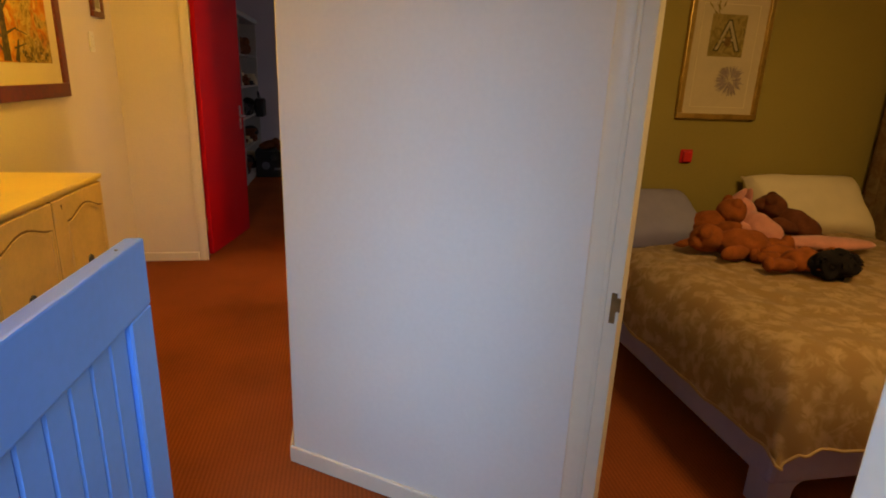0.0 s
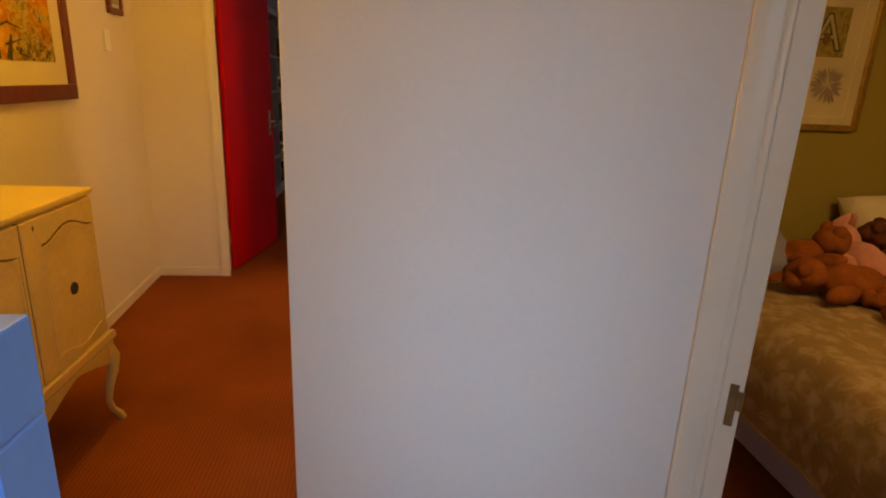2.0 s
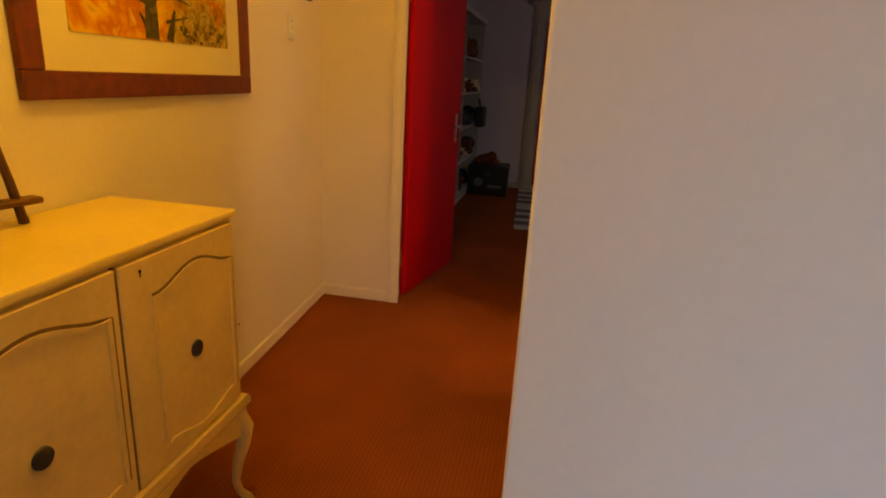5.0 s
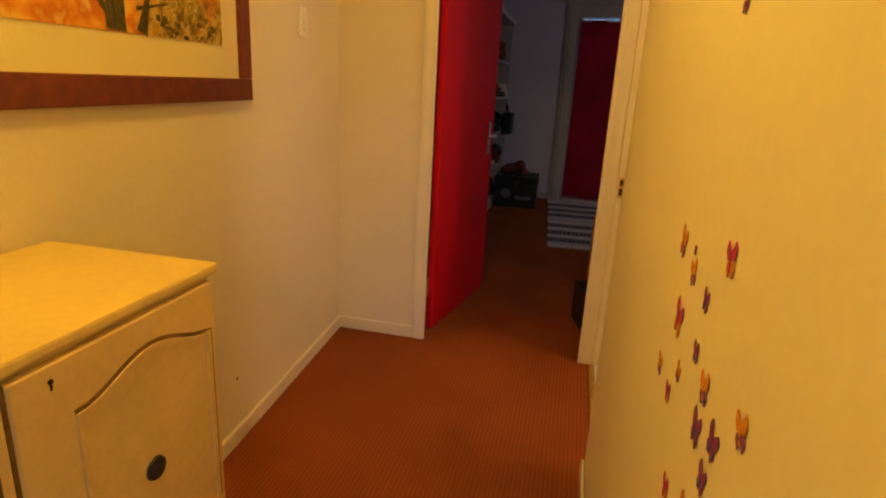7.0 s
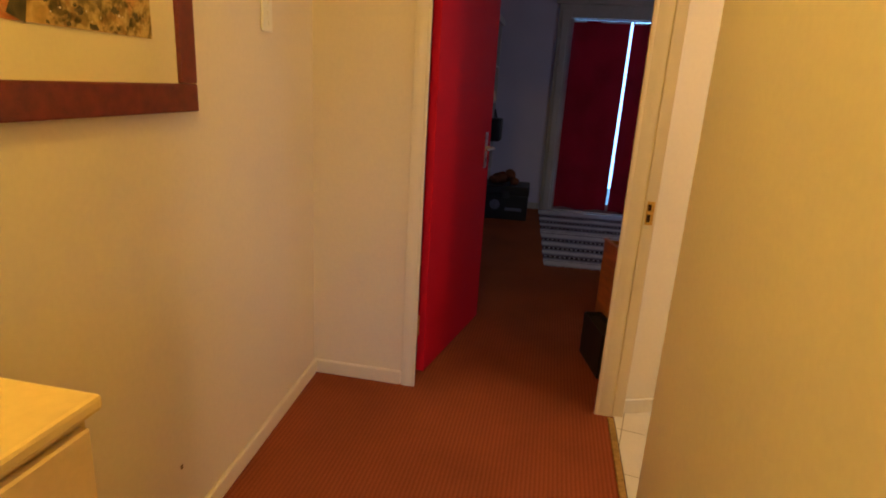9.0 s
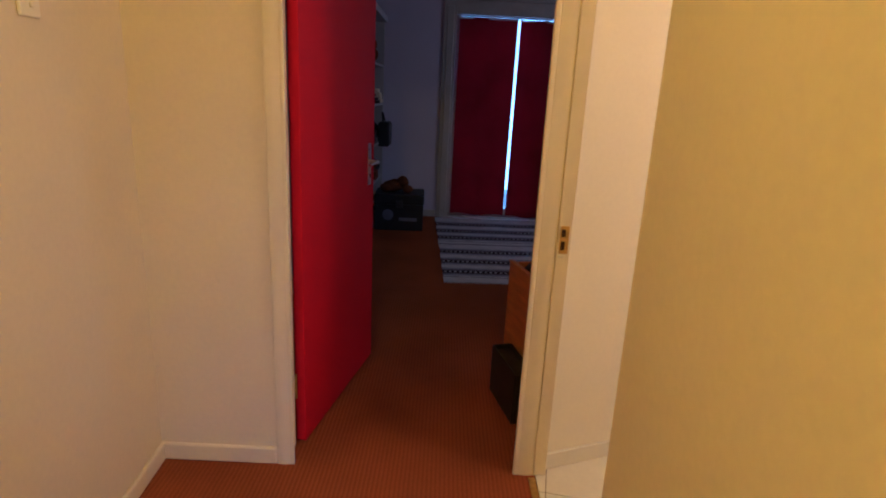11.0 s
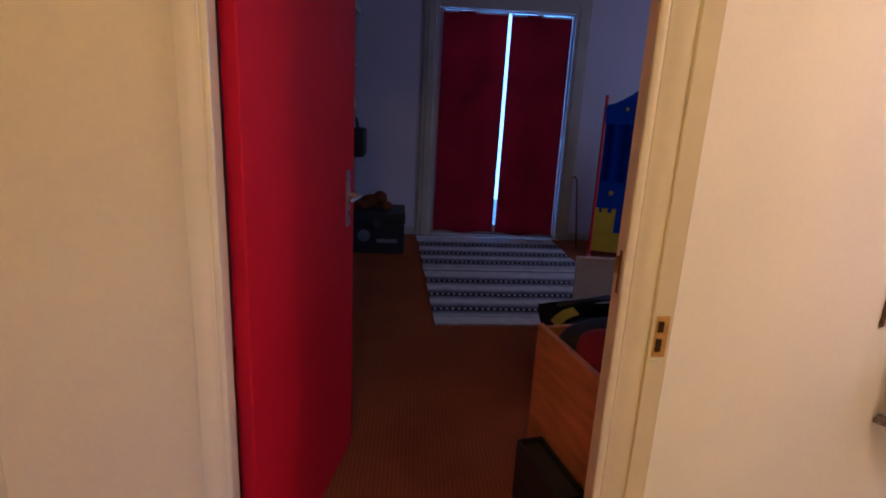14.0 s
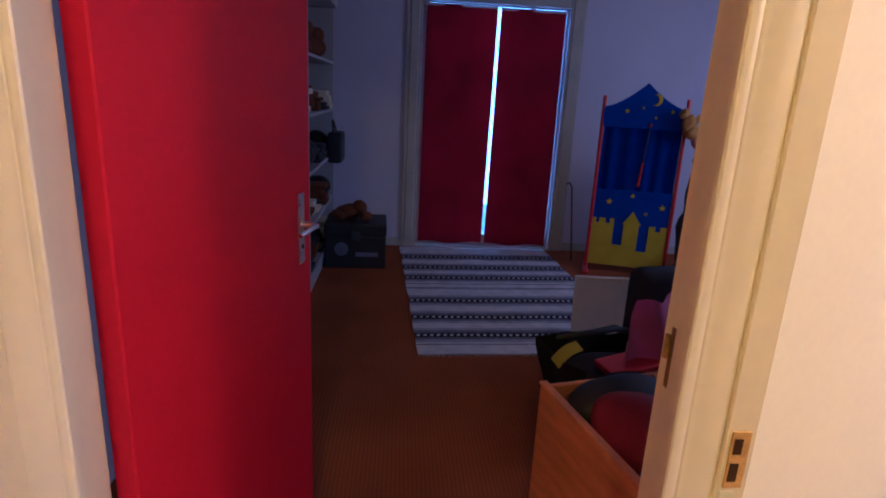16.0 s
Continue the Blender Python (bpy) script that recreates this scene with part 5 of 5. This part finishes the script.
def star(parent, x, z, s, y):
    bm = bmesh.new()
    prism(bm, [(x + s * (1 if k % 2 == 0 else 0.42) * math.sin(k * math.pi / 5), z + s * (1 if k % 2 == 0 else 0.42) * math.cos(k * math.pi / 5)) for k in range(10)], 0.003, pose(0, y, 0))
    part("star", bm, YELLOW, parent, "yellow felt star")


for x, z, s in ((0.18, 1.33, 0.022), (0.40, 1.29, 0.016), (0.52, 1.34, 0.018), (0.30, 1.36, 0.014)):
    star(pel, x, z, s, 0.008)
for x, z, s in ((0.13, 0.60, 0.030), (0.31, 0.66, 0.022), (0.55, 0.58, 0.030), (0.43, 0.52, 0.018)):
    star(lowp, x, z, s, 0.004)
bm = bmesh.new()
rod(bm, (0.350, 0.008, 0.93), (0.368, 0.008, 1.22), 0.005, 0.005, 8)
part("rod", bm, OLDIRON, pt, "thin grey wand", True)
bm = bmesh.new()
rod(bm, (0.338, 0.008, 0.77), (0.350, 0.008, 0.93), 0.010, 0.009, 10)
blob(bm, (0.336, 0.008, 0.755), (0.014, 0.010, 0.016), (0, 0, 0), 2)
blob(bm, (0.369, 0.008, 1.232), (0.014, 0.010, 0.014), (0, 0, 0), 2)
part("wand_grip", bm, REDPL, pt, "red wand grip", True)
PUPPETS = "hand puppets hung on the theatre"
bm = bmesh.new()
for c, q in (((1.955, 8.180, 1.335), (0.040, 0.030, 0.045)), ((1.985, 8.165, 1.265), (0.050, 0.034, 0.070)), ((2.025, 8.160, 1.195), (0.055, 0.038, 0.060)), ((2.050, 8.165, 1.290), (0.022, 0.018, 0.050))):
    blob(bm, c, q, (0, 20, 0), 3, 0.014, 26)
solo("hand_puppet", bm, FURGOLD, "fluffy golden hand puppet hung on the red pole", "puppet", group=PUPPETS, smooth=True)
bm = bmesh.new()
for c, q in (((2.115, 8.190, 1.120), (0.070, 0.045, 0.060)), ((2.175, 8.200, 1.080), (0.060, 0.045, 0.070)), ((2.075, 8.175, 1.155), (0.035, 0.030, 0.035))):
    blob(bm, c, q, (0, 0, 0), 3, 0.012, 20)
solo("hand_puppet", bm, FURPINK, "pink plush puppet hanging beside the theatre", "puppet", group=PUPPETS, smooth=True)
bm = bmesh.new()
blob(bm, (2.215, 8.22, 0.50), (0.15, 0.13, 0.51), (0, 0, 0), 4, 0.06, 6)
blob(bm, (2.130, 8.16, 0.985), (0.060, 0.050, 0.055), (0, 0, 0), 3, 0.016, 14)
blob(bm, (2.130, 8.06, 0.14), (0.13, 0.12, 0.15), (0, 0, 0), 4, 0.04, 8)
solo("dress_up_clothes", bm, GREYFAB, "heap of dark dressing-up clothes beside the theatre", "clothes", smooth=True)
sk = thing("walking_stick", pose(1.335, 8.62, 0), "dark stick leaning beside the doors", "stick")
bm = bmesh.new()
sweep(bm, [(0, 0, 0), (0.02, 0.28, 0.62), (0.0, 0.30, 0.66), (-0.03, 0.30, 0.645)], [0.008, 0.008, 0.008, 0.007], 8)
part("shaft", bm, WALNUT, sk, smooth=True)
# cable on the carpet by the doors
bm = bmesh.new()
sweep(bm, [(0.12, 8.87, 0.045), (0.30, 8.84, 0.03), (0.50, 8.86, 0.020), (0.62, 8.90, 0.024), (1.0, 8.91, 0.02)], [0.003] * 5, 6)
solo("cable", bm, PLASTIC, "thin pale cable along the foot of the doors", "cable", smooth=True)


# ---- bedroom ----
BED = pose(1.842, 1.505, 0, 0, 0, 0.6)
bd2 = thing("bed", BED, "double bed with a lilac valance base on the carpet", "bed")
BWD, BLN = 1.86, 1.86
part("base", B(((0, 0, 0.115), (BWD, BLN, 0.300), 0.030, 4)), VALANCE, bd2, "lilac cloth-covered base")
for x, y in ((0.004, 0.004), (BWD - 0.104, 0.004), (0.004, BLN - 0.104), (BWD - 0.104, BLN - 0.104)):
    bm = bmesh.new()
    prism(bm, [(0.0, 0.0), (0.10, 0.0)] + [(0.10 + 0.05 * (1 - math.cos(radians(15 * k))), 0.075 + 0.05 * math.sin(radians(15 * k))) for k in range(7)] + [(0.0, 0.125)], 0.10)
    if x > 1:
        bmesh.ops.transform(bm, matrix=Matrix.Translation((0.10, 0, 0)) @ Matrix.Diagonal((-1, 1, 1, 1)), verts=bm.verts[:])
    bmesh.ops.transform(bm, matrix=pose(x, y, 0), verts=bm.verts[:])
    part("leg", bm, VALANCE, bd2)
part("mattress", B(((0.05, 0.05, 0.301), (BWD - 0.05, BLN, 0.505), 0.06, 4)), SHEET, bd2)
dv = thing("duvet", BED, "tan damask duvet with pale scrolls draped over the bed", "duvet")
bm = bmesh.new()


def bend(o):
    """How far a point o past the bend's start goes sideways and down: a quarter turn."""
    a = min(max(o, 0) / 0.44, 1) * math.pi / 2
    return 0.185 * math.sin(a), 0.30 * (1 - math.cos(a)) + max(0, o - 0.44)


def drape(u, v):
    x = -0.30 + u * (BWD + 0.60)
    y = -0.30 + v * (BLN + 0.08)
    sx, dx = bend(0.14 - x) if x < BWD / 2 else bend(x - BWD + 0.14)
    sy, dy = bend(0.14 - y)
    px = x if sx == 0 else (0.14 - sx if x < BWD / 2 else BWD - 0.14 + sx)
    py = y if sy == 0 else 0.14 - sy
    drop = (dx ** 3 + dy ** 3) ** (1 / 3)
    z = 0.580 - min(drop, 0.33) + 0.020 * noise.noise((x * 2.4, y * 2.4, 3)) + 0.014 * noise.noise((x * 7, y * 7, 8)) + 0.008 * noise.noise((x * 15, y * 12, 5))
    k = min(1, drop * 4)
    px += 0.028 * noise.noise((y * 5, 3, 1)) * k
    py += 0.028 * noise.noise((x * 5, 7, 1)) * k
    return (px, py, z)


sheet(bm, 90, 90, drape)
bmesh.ops.solidify(bm, geom=bm.faces[:], thickness=0.022)
part("cover", bm, DAMASK, dv, smooth=True)
for line in ([drape(0, k / 60) for k in range(61)], [drape(k / 60, 0) for k in range(61)], [drape(1, k / 60) for k in range(61)]):
    bm = bmesh.new()
    sweep(bm, [(x, y, z - 0.006) for x, y, z in line], [0.006] * 61, 8)
    part("hem", bm, HEM, dv, "pale rolled hem", True)


def pillow(m, w, d, h, mtl, label):
    bm = bmesh.new()
    q = bmesh.ops.create_grid(bm, x_segments=28, y_segments=22, size=1)
    bmesh.ops.solidify(bm, geom=bm.faces[:], thickness=0.01)
    for v in bm.verts:
        x, y = v.co.x, v.co.y
        s = max(0, (1 - x ** 4) * (1 - y ** 4)) ** 0.45
        k = 1 - 0.06 * (1 - abs(x)) * abs(y) - 0.06 * (1 - abs(y)) * abs(x)
        v.co = (x * w / 2 * k, y * d / 2 * k, (h / 2 * s + 0.004) * (1 if abs(v.co.z) > 0.005 else -1) + 0.008 * noise.noise((x * 3, y * 3, w)))
    return solo("pillow", bm, mtl, label, "pillow", smooth=True, m=m, group="pillows")


pillow(pose(2.15, 3.05, 0.675, 32, 0, 4), 0.64, 0.42, 0.22, GREYCOT, "blue-grey cotton pillow at the head of the bed")
pillow(pose(3.32, 3.20, 0.715, 48, 0, -3), 0.78, 0.44, 0.24, SHEET, "cream cotton pillow at the head of the bed")


def bear(m, mtl, label, s=1.0, ears=0.05):
    """A floppy soft bear lying down: trunk, head, muzzle, ears and limbs."""
    b = thing("teddy_bear", m @ Matrix.Scale(s, 4), label, "soft toy", "soft toys on the bed")

    def piece(name, *lump):
        bm = bmesh.new()
        blob(bm, *lump)
        part(name, bm, mtl, b, smooth=True)
    piece("trunk", (0, 0, 0.085), (0.165, 0.105, 0.09), (0, 0, 0), 4, 0.016, 13)
    piece("head", (-0.20, 0.01, 0.10), (0.098, 0.092, 0.085), (0, 0, 0), 4, 0.014, 13)
    piece("muzzle", (-0.268, -0.03, 0.085), (0.048, 0.046, 0.042), (0, 0, 0), 3, 0.006, 16)
    for q in (-1, 1):
        piece("ear", (-0.235, q * 0.070, 0.155), (0.036, 0.020, ears * 0.75), (q * 20, 0, 0), 3, 0.005, 20)
        piece("arm", (-0.075, q * 0.130, 0.062), (0.12, 0.048, 0.044), (0, 0, q * -38), 3, 0.012, 14)
        piece("leg", (0.19, q * 0.085, 0.058), (0.14, 0.056, 0.054), (0, 0, q * 16), 3, 0.012, 14)
        piece("foot", (0.300, q * 0.122, 0.068), (0.045, 0.050, 0.060), (0, 0, 0), 3, 0.008, 18)
    return b


bear(pose(2.43, 2.60, 0.585, 0, 0, -18), FURTAN, "large tan teddy bear sprawled on the duvet", 0.86)
bear(pose(2.46, 2.93, 0.60, 0, 30, 170), FURTAN, "tan plush bear propped against the grey pillow", 0.84)
bear(pose(2.99, 2.93, 0.605, 0, 26, -40), FURBROWN, "dark brown teddy bear lying against the cream pillow", 0.86)
bear(pose(2.74, 2.90, 0.60, 0, 24, -70), FURPINK, "pink plush rabbit with long ears lying on the bears", 0.82, 0.15)
bear(pose(2.60, 2.385, 0.585, 0, 0, 165), FURTAN, "tan soft doll lying on its back on the duvet", 0.62)
bm = bmesh.new()
blob(bm, (0, 0, 0.062), (0.105, 0.078, 0.066), (0, 0, 0), 4, 0.035, 22)
random.seed(31)
for k in range(170):
    a, e = random.uniform(0, 2 * math.pi), random.uniform(-0.1, 1.2)
    q = Vector((math.cos(a) * math.cos(e) * 0.10, math.sin(a) * math.cos(e) * 0.075, 0.062 + math.sin(e) * 0.060))
    sweep(bm, [q * 0.9, q * 1.08 + Vector((0, 0, 0.004)), q * 1.18 - Vector((0, 0, 0.010))], [0.006, 0.005, 0.0015], 5)
solo("shaggy_toy", bm, FURBLACK, "soft toy's shaggy black woollen hair on the duvet", "soft toy", smooth=True, m=pose(2.68, 2.27, 0.585, 0, 0, -16), group="soft toys on the bed")
bm = bmesh.new()
blob(bm, (0, 0, 0.035), (0.27, 0.075, 0.040), (0, 0, 0), 4, 0.016, 9)
solo("soft_toy", bm, FURPINK, "long pink plush toy on the duvet", "soft toy", smooth=True, m=pose(3.02, 2.70, 0.590, 0, 0, -10), group="soft toys on the bed")

# alphabet print in a gilt frame
ap = picture("alphabet_picture", pose(2.435, 3.420, 1.232), 0.545, 0.74, 0.032, 0, GILT, PRINTPAPER, "gilt-framed print of a letter A with a thistle flower", 0.03)
part("inner_line", B(((0.085, -0.0132, 0.075), (0.088, -0.0121, 0.665)), ((0.455, -0.0132, 0.075), (0.458, -0.0121, 0.665)), ((0.085, -0.0132, 0.072), (0.458, -0.0121, 0.0745)), ((0.085, -0.0132, 0.6655), (0.458, -0.0121, 0.668))), MAT, ap)
pl = part("letter_ground", B(((0.15, -0.0135, 0.37), (0.38, -0.0121, 0.61))), OLIVEWASH, ap, "sage green painted square")


def letter(name, grow, mtl, y, label):
    cu = bpy.data.curves.new(name, "FONT")
    cu.body, cu.size, cu.extrude, cu.offset, cu.align_x = "A", 0.25, 0.0004, grow, "CENTER"
    tmp = bpy.data.objects.new("letter_tmp", cu)
    scene.collection.objects.link(tmp)
    bpy.context.view_layer.update()
    lm = bpy.data.meshes.new_from_object(tmp.evaluated_get(bpy.context.evaluated_depsgraph_get()))
    bpy.data.objects.remove(tmp)
    lm.materials.clear()
    lm.materials.append(mtl)
    lt = new(name, lm)
    lt.parent = ap
    lt.matrix_basis = pose(0.270, y, 0.405, 90)
    lt["label"] = label


letter("letter_outline", 0.006, INKDARK, -0.0142, "dark outline of the letter A")
letter("letter", -0.003, PRINTSAGE, -0.0152, "pale sage letter A")
bm = bmesh.new()
blob(bm, (0.270, -0.0155, 0.455), (0.022, 0.0012, 0.028), (0, 0, 0), 3, 0.0)
part("seed_head", bm, WORN, ap, "dark brown painted seed head")
random.seed(8)
bm = bmesh.new()
for k in range(150):
    a = random.uniform(0, 2 * math.pi)
    r0, r1 = random.uniform(0.0, 0.06), random.uniform(0.060, 0.110)
    c = Vector((0.330, 0.235))
    d = Vector((math.cos(a), math.sin(a)))
    n = Vector((-d.y, d.x)) * random.uniform(0.003, 0.006)
    vs = [bm.verts.new((p.x, -0.0136 - 0.00001 * k, p.y)) for p in (c + d * r0, c + d * r1 * 0.6 + n, c + d * r1, c + d * r1 * 0.6 - n)]
    bm.faces.new(vs)
part("thistle", bm, INKMAUVE, ap, "mauve thistle flower")
bm = bmesh.new()
for k in range(18):
    c = Vector((random.uniform(0.15, 0.24), random.uniform(0.42, 0.66)))
    a = random.uniform(0.8, 2.4)
    d = Vector((math.cos(a), math.sin(a)))
    n = Vector((-d.y, d.x)) * 0.006
    vs = [bm.verts.new((p.x, -0.0156 - 0.00002 * k, p.y)) for p in (c, c + d * 0.03 + n, c + d * 0.06, c + d * 0.03 - n)]
    bm.faces.new(vs)
part("leaves", bm, OLIVEWASH, ap, "green leaves")

# small red night light on the wall
nl = thing("night_light", pose(2.515, 3.42, 0.955), "small square red plastic light plugged into the wall", "night light")
part("socket", B(((0, -0.010, 0), (0.085, -0.001, 0.085), 0.004)), REDPL, nl)
part("lens", B(((0.012, -0.032, 0.010), (0.073, -0.0105, 0.075), 0.008, 2)), REDPL, nl)

# bedroom curtain
bm = bmesh.new()
sheet(bm, 60, 30, lambda u, v: (3.86 + 0.42 * u, 3.33 + 0.030 * math.sin(u * 40) - 0.05 * u, 2.3 - 2.26 * v))
bmesh.ops.solidify(bm, geom=bm.faces[:], thickness=0.004)
solo("bedroom_curtain", bm, CURTPAT, "brown patterned curtain hanging in folds", "curtain", smooth=True)

# ---- tiles of the bathroom floor ----
def clip(poly, keep):
    """The part of a flat outline on the side where keep(p) is positive."""
    out = []
    for k in range(len(poly)):
        p, q = poly[k - 1], poly[k]
        a, c = keep(p), keep(q)
        if (a > 0) != (c > 0):
            out.append(p + (q - p) * (a / (a - c)))
        if c > 0:
            out.append(q)
    return out


BI = BATH.inverted()
TO = bt.matrix_world
for i in range(-3, 10):
    for j in range(-7, 6):
        x, y, s = i * 0.30, j * 0.30, 0.2965
        poly = [TO @ Vector((x + u * s, y + v * s, 0)) for u, v in ((0, 0), (1, 0), (1, 1), (0, 1))]
        for keep in (lambda p: p.x - 0.275, lambda p: 2.398 - p.x, lambda p: p.y - 3.522, lambda p: -0.001 - (BI @ p).y):
            poly = clip(poly, keep) if len(poly) > 2 else []
        if len(poly) < 3:
            continue
        bm = bmesh.new()
        loc = [TO.inverted() @ p for p in poly]
        top = [bm.verts.new((p.x, p.y, 0.0075)) for p in loc]
        low = [bm.verts.new((p.x, p.y, 0.003)) for p in loc]
        bm.faces.new(top)
        n = len(top)
        for k in range(n):
            bm.faces.new((top[k], low[k], low[(k + 1) % n], top[(k + 1) % n]))
        part("tile", bm, TILE, bt)
